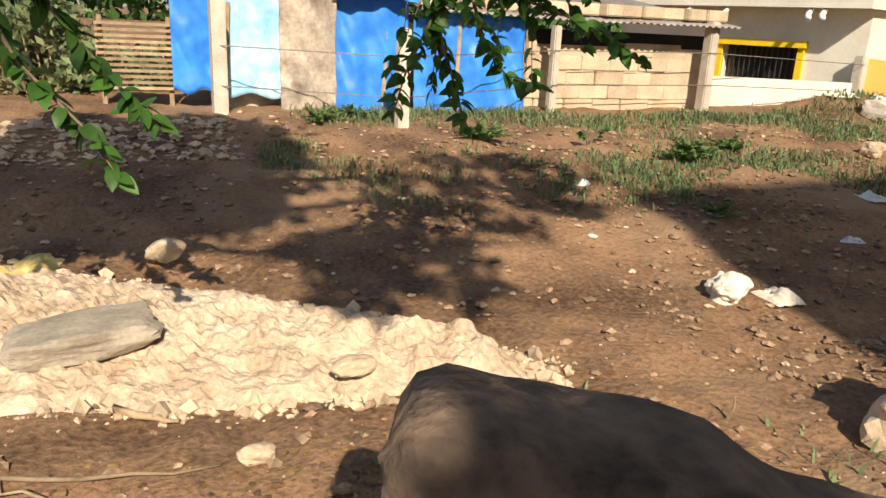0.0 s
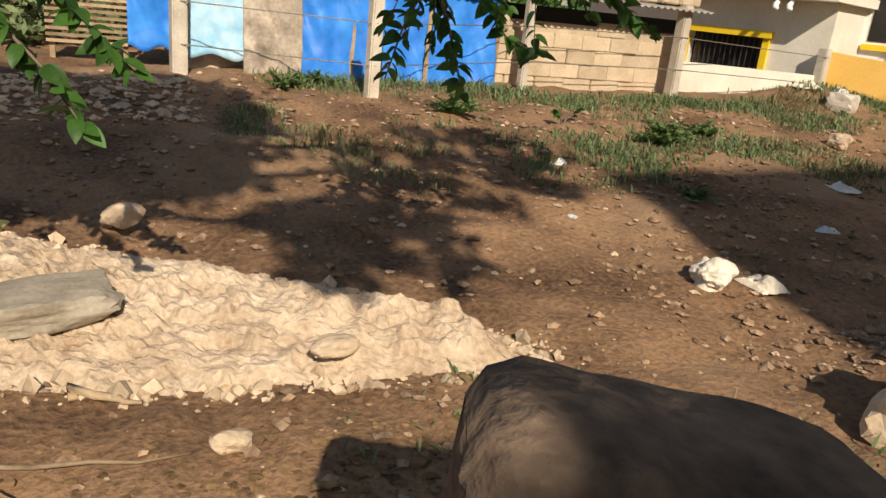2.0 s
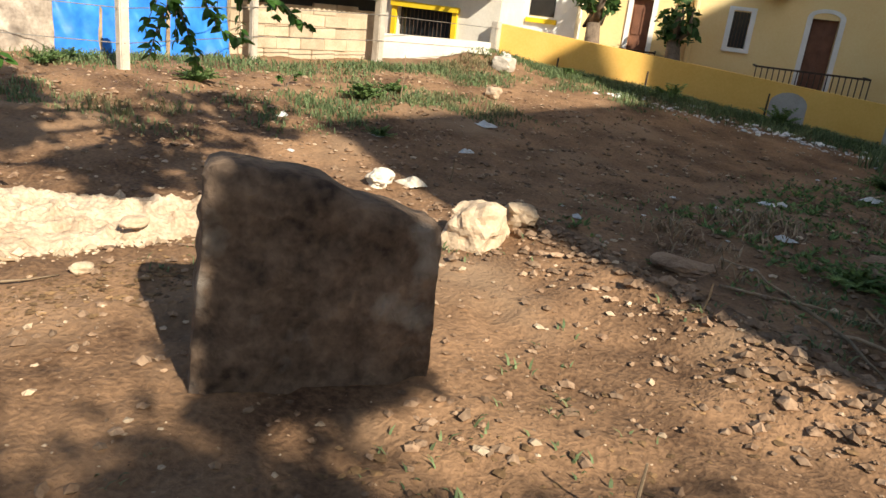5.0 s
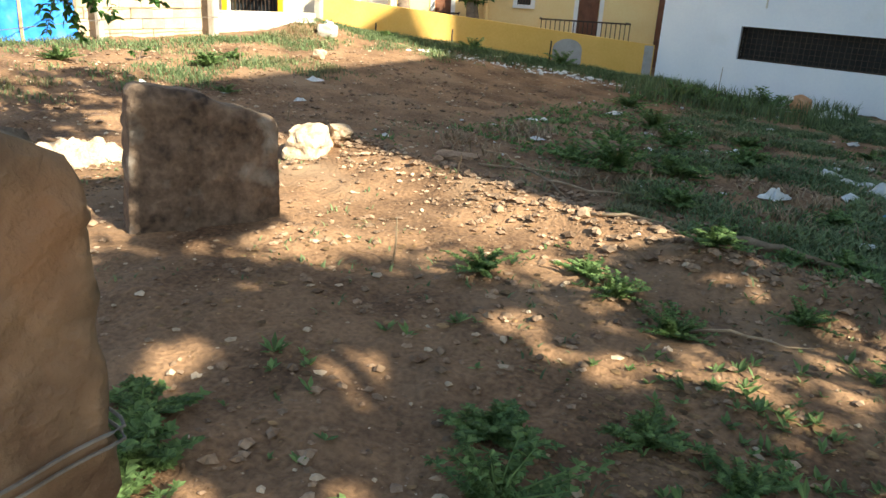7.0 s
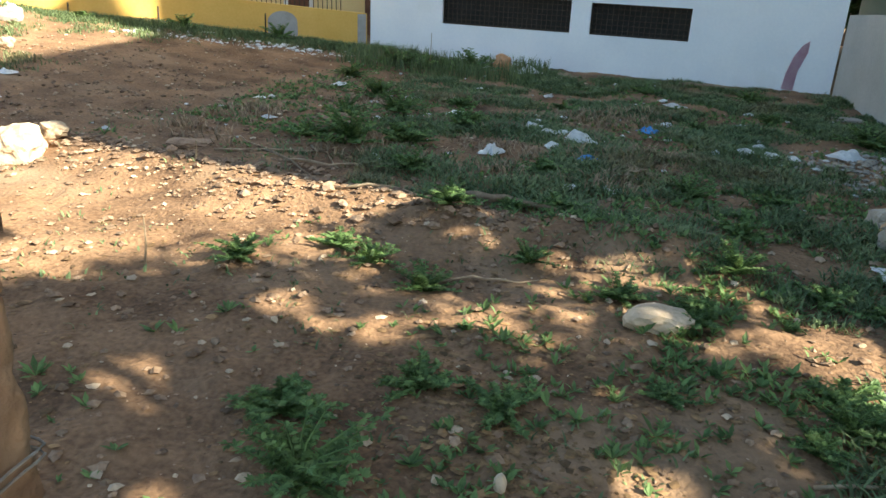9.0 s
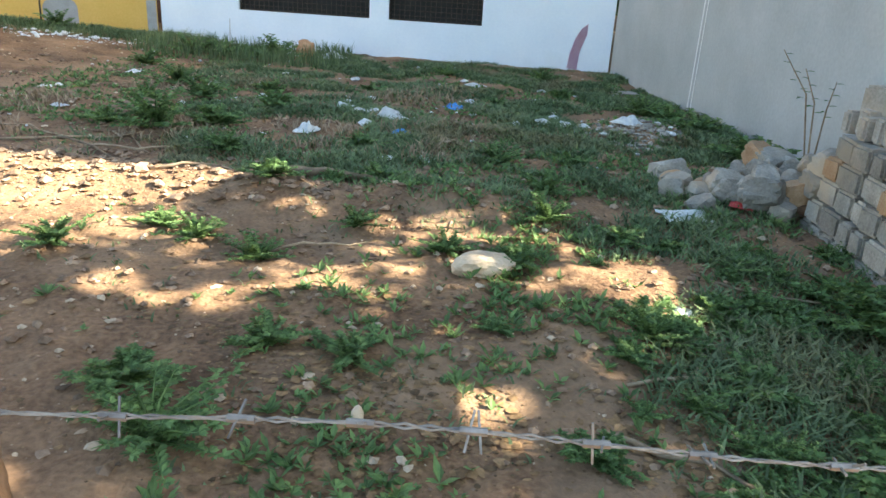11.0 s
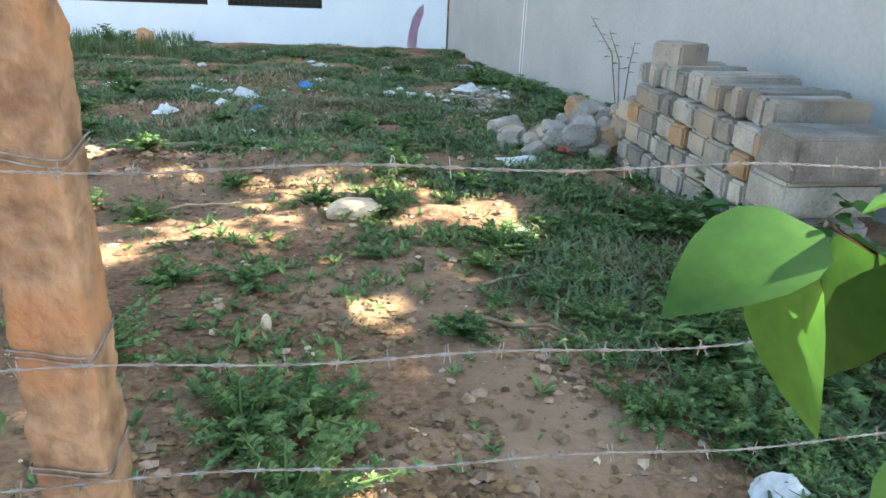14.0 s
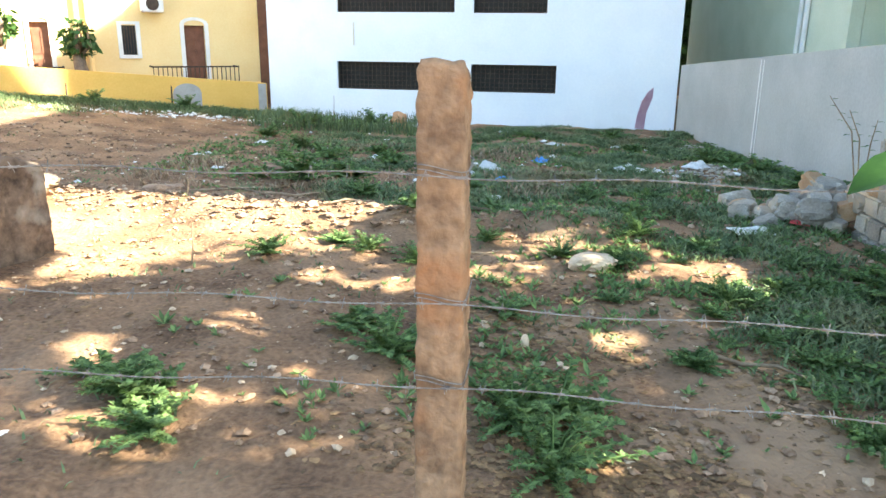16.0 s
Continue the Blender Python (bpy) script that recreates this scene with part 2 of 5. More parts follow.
xs = np.concatenate([[-1500, -500, -150, -60, -30, -20], np.arange(-15, -8.4, 0.09), np.arange(-8.4, 2.6, 0.05), np.arange(2.6, 5, 0.15), [6, 9, 14, 25, 60, 200, 600, 1500]])
ys = np.concatenate([[-1500, -500, -150, -60, -25, -12, -6], np.arange(-3, 0.2, 0.2), np.arange(0.2, 7.5, 0.05), np.arange(7.5, 16, 0.1), [17, 20, 26, 40, 80, 200, 600, 1500]])
gv = [(float(x), float(y), ground_z(float(x), float(y))) for x in xs for y in ys]
ny = len(ys)
gf = [(i * ny + j, (i + 1) * ny + j, (i + 1) * ny + j + 1, i * ny + j + 1) for i in range(len(xs) - 1) for j in range(ny - 1)]
tagged(new("ground", mesh("ground", gv, gf, DIRT, True)), "bare brown earth of an empty plot with clods and tracks", "ground", kind="structure")


# ---- things outside the fence line: white building
def facade(parent, name, length, top, holes, material, thick=0.22, bottom=-0.4):
    """A wall with openings: local x along it, y into it. holes: (x0, x1, z0, z1)."""
    bm = bmesh.new()
    cx = sorted({0.0, length, *[h[0] for h in holes], *[h[1] for h in holes]})
    cz = sorted({bottom, top, *[h[2] for h in holes], *[h[3] for h in holes]})
    for a, b in zip(cx, cx[1:]):
        run = None
        for c, d in zip(cz, cz[1:]):
            open_here = any(h[0] <= a + 1e-6 and b <= h[1] + 1e-6 and h[2] <= c + 1e-6 and d <= h[3] + 1e-6 for h in holes)
            if open_here:
                if run is not None:
                    box(a, b, 0, thick, run, c, bm)
                run = None
            elif run is None:
                run = c
        if run is not None:
            box(a, b, 0, thick, run, top, bm)
    bmesh.ops.remove_doubles(bm, verts=bm.verts[:], dist=1e-4)
    seen = {}
    bm.verts.index_update()
    for f in bm.faces[:]:
        key = tuple(sorted(v.index for v in f.verts))
        seen.setdefault(key, []).append(f)
    for fs in seen.values():
        if len(fs) > 1:
            bmesh.ops.delete(bm, geom=fs, context="FACES_ONLY")
    return part(name, bm, material, parent)


def grille(parent, x0, x1, z0, z1, cell=0.09, sill=None):
    """A window: a near-black pane painted as the unlit room, a frame and an iron grid."""
    win = part("window", box(x0, x1, 0.16, 0.2, z0, z1), GLOOM, parent, "near-black pane painted as an unlit room behind an iron grid")
    fr = bmesh.new()
    for a in ((x0, x1, z0, z0 + 0.025), (x0, x1, z1 - 0.025, z1), (x0, x0 + 0.025, z0, z1), (x1 - 0.025, x1, z0, z1)):
        box(a[0] + 0.002, a[1] - 0.002, 0.06, 0.1, a[2] + 0.002, a[3] - 0.002, fr)
    part("frame", fr, IRON, win)
    bars = bmesh.new()
    n = int((x1 - x0) / cell)
    for i in range(1, n):
        x = x0 + (x1 - x0) * i / n
        box(x - 0.005, x + 0.005, 0.075, 0.085, z0, z1, bars)
    m = max(2, int((z1 - z0) / cell))
    for i in range(1, m):
        z = z0 + (z1 - z0) * i / m
        box(x0, x1, 0.07, 0.078, z - 0.005, z + 0.005, bars)
    part("grid", bars, IRON, win)
    return win


white = thing("white_building", "tall white-painted building with barred slit windows", "building", (-5.77, 14.81, 0), -5.4)
wh = [(1.52, 3.98, 0.52, 1.08), (4.33, 6.03, 0.52, 1.06), (1.54, 3.98, 2.05, 2.75), (4.36, 5.8, 2.04, 2.75)]
facade(white, "wall", 8.34, 6.2, wh, WHITEPAINT)
sides = bmesh.new()
box(0.0, 0.22, 0.221, 9, -0.4, 6.2, sides)
box(8.12, 8.34, 0.221, 9, -0.4, 6.2, sides)
box(0.221, 8.119, 8.8, 9, -0.4, 6.2, sides)
part("side_wall", sides, WHITEPAINT, white)
part("roof", box(-0.1, 8.44, -0.1, 9.1, 6.202, 6.4), OLDWHITE, white)
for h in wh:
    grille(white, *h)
sm = bmesh.new()
loop = [(7.6, -0.1), (7.78, -0.12), (7.8, 0.2), (7.9, 0.5), (7.9, 0.68), (7.8, 0.6), (7.7, 0.42), (7.63, 0.15)]
sm.faces.new([sm.verts.new((x, -0.004, z)) for x, z in loop])
bmesh.ops.solidify(sm, geom=sm.faces[:], thickness=0.003)
part("paint_smear", sm, PINK, white, "pink smear of paint")
pipes = bmesh.new()
box(1.88, 1.9, -0.03, -0.004, 1.4, 1.85, pipes)
part("drip_pipe", pipes, OLDWHITE, white)


# ---- grey compound wall, with its top falling towards the back
def wallstrip(name, a, b, za, zb, thick, material, label, base=-0.4, cap=0.0):
    L = math.hypot(b[0] - a[0], b[1] - a[1])
    ang = math.degrees(math.atan2(b[1] - a[1], b[0] - a[0]))
    ob = thing(name, label, "wall", (a[0], a[1], 0), ang, kind="structure")
    n = 24
    vs, fs = [], []
    for i in range(n + 1):
        u = i / n
        z = za + (zb - za) * u
        for y in (0, thick):
            for zz in (base, z):
                vs.append((u * L, y, zz))
    for i in range(n):
        o = i * 4
        fs += [(o, o + 4, o + 5, o + 1), (o + 2, o + 3, o + 7, o + 6), (o + 1, o + 5, o + 7, o + 3)]
    fs += [(0, 1, 3, 2), (n * 4, n * 4 + 2, n * 4 + 3, n * 4 + 1)]
    part("masonry", mesh(name, vs, fs, material), material, ob)
    return ob, L


gw, gl = wallstrip("wall_east", (2.56, 13.97), (3.75, -0.2), 1.11, 1.95, 0.2, GREYPLASTER, "plain grey cement-plastered compound wall")
st = bmesh.new()
for u, w in ((3.86, 0.03), (3.97, 0.018)):
    box(u, u + w, -0.006, -0.002, -0.2, 1.3, st)
part("whitewash_drip", st, WHITETRIM, gw, "white drips down a joint")

# ---- pale green house behind the grey wall; it throws the long shade
mint = thing("pale_green_house", "pale green three-storey house with recessed balconies", "house", (4.25, 22.0, 0), -85.2)
mh = [(9.2, 11.2, 1.2, 3.4), (12.6, 14.6, 1.2, 3.4)]
facade(mint, "wall", 17.9, 9.85, mh, MINT)
mb = bmesh.new()
box(0.0, 17.9, 9, 9.2, -0.4, 9.85, mb)
box(0.0, 0.2, 0.221, 8.999, -0.4, 9.85, mb)
box(17.7, 17.9, 0.221, 8.999, -0.4, 9.85, mb)
part("side_wall", mb, MINT, mint)
part("roof", box(-0.1, 18.0, -0.1, 9.3, 9.851, 10.0), OLDWHITE, mint)
# unseen roof blocks, added to shade the ochre wall with a lit band between
for u0, u1, zt in ((8.2, 11.2, 12.4), (11.75, 12.4, 12.4)):
    part("stair_head", box(u0, u1, 0.4, 3.4, 10.001, zt), MINT, mint, "pale green block added on the roof to shade the ochre wall")
for h in mh:
    rec = bmesh.new()
    box(h[0], h[1], 1.1, 1.2, h[2], h[3], rec)
    box(h[0] - 0.1, h[0] - 0.001, 0.23, 1.2, h[2], h[3], rec)
    box(h[1] + 0.001, h[1] + 0.1, 0.23, 1.2, h[2], h[3], rec)
    part("balcony_recess", rec, MINT, mint, "shaded balcony recess")
for u in (7.4, 7.65, 11.6, 11.95, 15.0):
    v, f = tube([(u, -0.06, 0), (u, -0.06, 9.6)], [0.05, 0.05], 8)
    part("downpipe", mesh("downpipe", v, f, WHITETRIM), WHITETRIM, mint)

# ---- yellow compound wall and yellow house
yw, yl = wallstrip("wall_north", (-11.1, 11.17), (-5.83, 14.78), 1.12, 0.6, 0.18, YELLOW, "ochre-painted compound wall with a cement patch")
bm = bmesh.new()
arch = [(4.75 + 0.28 * math.cos(a), 0.42 + 0.2 * math.sin(a)) for a in np.linspace(0, math.pi, 12)] + [(4.48, -0.1), (5.03, -0.1)]
bm.faces.new([bm.verts.new((x, -0.004, z)) for x, z in arch])
part("cement_patch", bm, STAIN, yw, "grey cement patch")
part("end_patch", box(6.2, 6.37, -0.005, -0.002, -0.3, 0.59), STAIN, yw, "bare grey cement end")

yh = thing("yellow_house", "bright yellow house with arched white-framed doors and railed balconies", "house", (-12.5, 11.95, 0), 34.4)
YL = 7.6
yholes = [(YL - 1.86, YL - 1.43, 0.4, 1.77), (YL - 3.12, YL - 2.84, 1.15, 1.75), (YL - 4.82, YL - 4.48, 0.5, 1.79), (YL - 6.6, YL - 6.15, 1.0, 1.7)]
facade(yh, "wall", YL - 0.24, 5.5, yholes, LEMON)
yb = bmesh.new()
box(0, 0.2, 0.221, 5, -0.4, 5.5, yb)
box(YL - 0.44, YL - 0.24, 0.221, 5, -0.4, 5.5, yb)
box(0, YL - 0.24, 5.0, 5.2, -0.4, 5.5, yb)
part("side_wall", yb, LEMON, yh)
part("roof", box(-0.1, YL, -0.1, 5.3, 5.501, 5.65), OLDWHITE, yh)
part("brown_pilaster", box(YL - 0.238, YL, -0.02, 0.6, -0.3, 5.5), WOOD, yh, "dark brown pilaster")
for x0, x1, z0, z1 in yholes:
    isdoor = z1 - z0 > 1.0
    d = part("door" if isdoor else "window", box(x0, x1, 0.1, 0.14, z0, z1), WOOD if isdoor else GLASS, yh, "brown panelled wooden door" if isdoor else "")
    fr = bmesh.new()
    w = 0.085
    box(x0 - w, x0, -0.025, 0.06, z0, z1 + 0.02, fr)
    box(x1, x1 + w, -0.025, 0.06, z0, z1 + 0.02, fr)
    if isdoor:
        c, r = (x0 + x1) / 2, (x1 - x0) / 2 + w
        n = 10
        for i in range(n):
            a0, a1 = math.pi * i / n, math.pi * (i + 1) / n
            q = [(c + r * math.cos(a), z1 + 0.02 + 0.5 * r * math.sin(a)) for a in (a0, a1)] + [(c + (r - w) * math.cos(a), z1 + 0.02 + 0.4 * (r - w) * math.sin(a)) for a in (a1, a0)]
            f1 = [fr.verts.new((x, -0.025, z)) for x, z in q]
            f2 = [fr.verts.new((x, -0.002, z)) for x, z in q]
            fr.faces.new(f1)
            fr.faces.new(f2)
            for k in range(4):
                fr.faces.new((f1[k], f1[(k + 1) % 4], f2[(k + 1) % 4], f2[k]))
        for k in range(2):
            for zz in (0.08, 0.52):
                px0 = x0 + (x1 - x0) * (0.1 + 0.45 * k)
                part("panel", box(px0, px0 + (x1 - x0) * 0.35, 0.085, 0.099, z0 + zz * (z1 - z0), z0 + (zz + 0.36) * (z1 - z0)), WOOD, d)
    else:
        box(x0 - w, x1 + w, -0.025, 0.06, z1 + 0.021, z1 + 0.08, fr)
        box(x0 - w, x1 + w, -0.05, 0.06, z0 - 0.07, z0 - 0.001, fr)
        bars = bmesh.new()
        for i in range(1, 5):
            x = x0 + (x1 - x0) * i / 5
            box(x - 0.006, x + 0.006, 0.03, 0.042, z0, z1, bars)
        part("bars", bars, IRON, d)
    part("frame", fr, WHITETRIM, d, "white painted surround")
for u in (2.5, 5.6):
    ac = part("air_conditioner", box(YL - u - 0.22, YL - u + 0.22, -0.3, -0.01, 2.02, 2.35, bevel=0.02), WHITETRIM, yh, "white air-conditioning unit")
    v, f = tube([(YL - u, -0.31, 2.18), (YL - u, -0.302, 2.18)], [0.13, 0.13], 14)
    part("fan_grille", mesh("fan_grille", v, f, IRON), IRON, ac)
for u in (3.75, 3.95, 6.9):
    v, f = tube([(YL - u, -0.06, 0), (YL - u, -0.06, 5.4)], [0.05, 0.05], 8)
    part("downpipe", mesh("downpipe", v, f, LEMON), LEMON, yh)
for u0, u1 in ((2.62, 0.85), (6.2, 4.3)):
    rail = part("balcony_railing", box(YL - u0, YL - u1, -0.52, -0.49, 0.9, 0.93), IRON, yh, "thin iron balcony railing")
    part("rail_bottom", box(YL - u0, YL - u1, -0.515, -0.495, 0.42, 0.44), IRON, rail)
    n = int((u0 - u1) / 0.09)
    for i in range(n + 1):
        x = YL - u0 + (u0 - u1) * i / n
        part("baluster", box(x - 0.008, x + 0.008, -0.513, -0.497, 0.44, 0.9), IRON, rail)
    for x in (YL - u0, YL - u1):
        part("rail_side", box(x - 0.015, x + 0.015, -0.489, -0.03, 0.9, 0.93), IRON, rail)
    part("balcony_floor", box(YL - u0 - 0.05, YL - u1 + 0.05, -0.56, -0.001, 0.3, 0.4), YELLOW, yh)

# ---- cream house with the yellow window
ch = thing("cream_house", "cream-washed low house with a yellow-framed window and jutting slab", "house", (-14.6, 9.6, 0), 23.0)
CL = 3.85
chole = [(1.86, 2.98, 0.72, 1.2)]
facade(ch, "wall", CL, 1.72, chole, OLDWHITE)
cb = bmesh.new()
box(CL - 0.22, CL, 0.221, 4, -0.3, 1.72, cb)
box(0, 0.22, 0.221, 4, -0.3, 1.72, cb)
box(0, CL, 4.0, 4.2, -0.3, 3.4, cb)
part("side_wall", cb, OLDWHITE, ch)
part("slab", box(-0.3, CL + 0.12, -0.4, 4.2, 1.721, 1.84), OLDWHITE, ch, "jutting concrete floor slab")
part("upper_wall", box(-0.3, CL + 0.1, -0.35, 0.0, 1.841, 3.4), OLDWHITE, ch)
win = part("window", box(1.86, 2.98, 0.14, 0.17, 0.72, 1.2), GLASS, ch, "dark window in a bright yellow surround")
fr = bmesh.new()
box(1.76, 3.1, -0.09, 0.0, 1.2, 1.29, fr)
box(1.77, 1.86, -0.05, 0.02, 0.66, 1.199, fr)
box(2.98, 3.07, -0.05, 0.02, 0.66, 1.199, fr)
part("frame", fr, TRIMYEL, win, "bright yellow window surround")
bars = bmesh.new()
for i in range(1, 14):
    x = 1.86 + 1.12 * i / 14
    box(x - 0.006, x + 0.006, 0.05, 0.062, 0.72, 1.2, bars)
part("bars", bars, IRON, win)
for x in (1.42, 2.02, 3.2, 3.38):
    v, f = tube([(x, -0.3, 1.72), (x, -0.36, 1.66), (x + 0.01, -0.44, 1.63), (x + 0.05, -0.5, 1.58)], [0.035, 0.035, 0.037, 0.04], 8)
    part("drain_spout", mesh("drain_spout", v, f, WHITETRIM, True), WHITETRIM, ch, "white plastic drain spout")

# white tall house between the cream and the yellow one
wt = thing("white_house", "white-washed house beside the yellow one", "house", (-11.55, 12.1, 0), 30)
part("wall", box(-1.6, 1.0, 0, 3, -0.3, 4.2), WHITETRIM, wt)
# no hole here: a near-black sheet on the wall paints the doorway's shade
part("opening", box(0.15, 0.6, -0.012, -0.002, 1.3, 2.2), GLOOM, wt, "near-black panel painted as an unlit doorway")
part("lintel", box(0.1, 0.66, -0.06, -0.014, 1.18, 1.26), TRIMYEL, wt)

lw, ll = wallstrip("wall_west", (-10.75, 8.35), (-11.02, 11.0), 0.86, 0.8, 0.14, OLDWHITE, "low whitewashed boundary wall", base=0.1)


# ---- shacks
def cloth(name, y0, y1, z0, z1, x, material, parent, seed, fold=0.05, n=40, label=""):
    """A sheet hung in the plane of the shack front, creased and sagging."""
    vs, fs = [], []
    m = 26
    for i in range(n + 1):
        for j in range(m + 1):
            u, v = i / n, j / m
            y = y0 + (y1 - y0) * u
            z = z0 + (z1 - z0) * v + 0.025 * math.sin(u * 9 + seed) * (1 - v) + 0.05 * (v - 1) * v * math.sin(u * 4 + seed)
            d = fold * (noise.noise(Vector((y * 5 + seed, z * 1.2, seed))) + 0.6 * noise.noise(Vector((y * 11 + z * 5, z * 3, seed * 2))) + 0.5 * abs(noise.noise(Vector((y * 3 - z * 4, z * 2, seed)))))
            vs.append((x + d + 0.12 * (1 - v) ** 2 * 0.5, y, z))
    for i in range(n):
        for j in range(m):
            a = i * (m + 1) + j
            fs.append((a, a + m + 1, a + m + 2, a + 1))
    ob = part(name, mesh(name, vs, fs, material, True), material, parent, label)
    so = ob.modifiers.new("thick", "SOLIDIFY")
    so.thickness = 0.006
    return ob


shack = thing("tarpaulin_shack", "makeshift shack covered with blue tarpaulins and sacking", "shack")
part("frame_wall", box(-13.2, -10.46, 2.95, 4.75, 0.2, 1.6, box(-13.2, -10.46, 4.751, 5.95, 0.2, 1.38)), SACK, shack)
cloth("tarpaulin", 4.02, 4.75, 0.38, 1.6, -10.3, TARP, shack, 1.3, 0.05, label="bright blue tarpaulin")
cloth("tarpaulin", 4.8, 5.95, 0.4, 1.4, -10.32, TARP, shack, 5.1, 0.06, label="bright blue tarpaulin")
cloth("tarpaulin", 2.62, 2.98, 0.62, 1.6, -10.45, TARP, shack, 7.7, 0.05)
cloth("old_tarpaulin", 3.0, 3.56, 0.6, 1.62, -10.36, TARPOLD, shack, 3.3, 0.04, label="faded torn light blue sheet")
cloth("sacking", 3.54, 4.05, 0.46, 1.62, -10.29, SACK, shack, 9.2, 0.09, label="torn stained sacking")
cloth("roof_sheet", 4.0, 4.8, 1.5, 1.68, -10.22, TARP, shack, 2.2, 0.06)
# near-black strip painted in as the shade under the roof edge
part("dark_gap", box(-10.4, -10.36, 4.75, 5.95, 1.1, 1.3), GLOOM, shack)
for k in range(5):
    y = 3.05 + k * 0.72
    v, f = tube([(-10.25 + 0.03 * (k % 2), y, 0.4), (-10.33, y + 0.06, 1.4)], [0.025, 0.02], 6)
    part("pole", mesh("pole", v, f, DRY), DRY, shack)


def tinroof(parent, y0, y1, xf, xb, zf, zb):
    """Corrugated sheet with weights on it."""
    vs, fs = [], []
    n, m = int((y1 - y0) / 0.02), 6
    for i in range(n + 1):
        y = y0 + (y1 - y0) * i / n
        for j in range(m + 1):
            x = xf + (xb - xf) * j / m
            vs.append((x, y, zf + (zb - zf) * j / m + 0.012 * math.sin(y * 2 * math.pi / 0.08) + 0.015 * noise.noise(Vector((x, y * 2, 1)))))
    for i in range(n):
        for j in range(m):
            a = i * (m + 1) + j
            fs.append((a, a + m + 1, a + m + 2, a + 1))
    ob = part("roof_sheet", mesh("tin_roof", vs, fs, TIN, True), TIN, parent, "rusty corrugated tin roof sheet")
    ob.modifiers.new("thick", "SOLIDIFY").thickness = 0.006


tinroof(shack, 3.0, 4.78, -10.12, -13.0, 1.68, 2.0)
tinroof(shack, 4.8, 5.97, -10.12, -13.0, 1.42, 1.75)
bshack = thing("block_shack", "low shack of bare cement blocks under a tin roof", "shack")
# solid near-black fill painted as the unlit inside of the shack
part("core", box(-13.2, -10.62, 5.99, 8.28, 0.2, 1.3), GLOOM, bshack)
tinroof(bshack, 5.99, 8.45, -10.2, -13.0, 1.4, 1.78)
rb = random.Random(5)
blockmesh = []
for w in (0.36, 0.18):
    b = box(-0.06, 0.06, -w / 2 + 0.006, w / 2 - 0.006, -0.073, 0.073, bevel=0.008)
    me = bpy.data.meshes.new("block")
    b.to_mesh(me)
    b.free()
    me.materials.append(BLOCK)
    blockmesh.append(me)
for c in range(5):
    y = 6.0 + (0.0 if c % 2 else 0.18)
    if c % 2 == 0:
        ob = part("block", blockmesh[1], BLOCK, bshack)
        ob.location = (-10.56, 6.09, 0.52 + c * 0.15)
    while y + 0.36 < 8.32:
        if not (c == 4 and rb.random() < 0.3):
            ob = part("block", blockmesh[0], BLOCK, bshack)
            ob.location = (-10.56 - 0.12 * (y - 6) / 2.3 + rb.uniform(-0.012, 0.012), y + 0.18, 0.52 + c * 0.15)
            ob.rotation_euler = (rb.uniform(-0.01, 0.01), 0, rb.uniform(-0.02, 0.02))
        y += 0.36
part("mortar_bed", box(-10.66, -10.59, 6.0, 8.28, 0.3, 1.15), BLOCK, bshack)
weights = [("roof_block", GRANITE, 0.3, 0.16, 0.14), ("roof_block", ORANGESTONE, 0.26, 0.12, 0.09), ("roof_block", BLOCK, 0.36, 0.16, 0.15)]
for k in range(16):
    y = 4.5 + k * 0.25 + rb.uniform(-0.05, 0.05)
    nm, mt, a, b_, c_ = weights[k % 3] if k < 7 else weights[2]
    t0 = thing("roof_block", "loose block laid on the tin roof as a weight", "block", (-10.42 - rb.uniform(0, 0.1), y, 1.455 + 0.0), 90 + rb.uniform(-18, 18), group="weights on the roof")
    part("stone", box(-a / 2, a / 2, -b_ / 2, b_ / 2, 0, c_ * 0.8, bevel=0.012), mt, t0)

# slatted screen and scrub at the far corner
sc = thing("slatted_screen", "weathered screen of thin horizontal slats", "screen", (-10.5, 2.0, 0))
for k in range(12):
    part("slat", box(-0.02, 0.02, 0, 0.62, 0.62 + k * 0.05, 0.645 + k * 0.05), DRY, sc)
for y in (0.02, 0.58):
    part("post", box(-0.05, -0.021, y, y + 0.04, 0.3, 1.25), DRY, sc)

# ---- concrete fence posts by the shacks, and stakes by the yellow wall
for x, y, top, w in ((-9.95, 3.0, 1.42, 0.12), (-9.4, 4.46, 1.26, 0.1), (-10.25, 6.26, 1.34, 0.085), (-10.35, 8.17, 1.46, 0.12), (-11.0, 11.0, 1.15, 0.13)):
    t0 = thing("concrete_post", "square precast concrete fence post", "post", (x, y, ground_z(x, y) - 0.1), 12, group="fence posts by the shacks")
    part("shaft", box(-w / 2, w / 2, -w / 2, w / 2, 0, top - ground_z(x, y) + 0.1, bevel=0.012), CONCRETE, t0)
for (x, y, z) in ((-10.1, 11.62, 0.5), (-8.9, 12.45, 0.45), (-7.35, 13.5, 0.3)):
    v, f = tube([(x, y, ground_z(x, y) - 0.05), (x + 0.01, y, 0.4 + z * 0.6)], [0.018, 0.014], 6)
    tagged(new("iron_stake", mesh("iron_stake", v, f, IRON)), "rusty thin stake driven in beside the wall", "stake")
for z0, z1 in ((1.05, 1.1), (0.72, 0.76)):
    v, f = tube([(-9.9, 3.0, z0), (-9.35, 4.46, z0 - 0.02), (-10.2, 6.26, z1), (-10.28, 8.17, z1 + 0.03), (-10.93, 11.0, z1 - 0.06)], [0.005] * 5, 5)
    tagged(new("fence_wire", mesh("fence_wire", v, f, WIRE)), "thin wire between concrete posts", "wire")

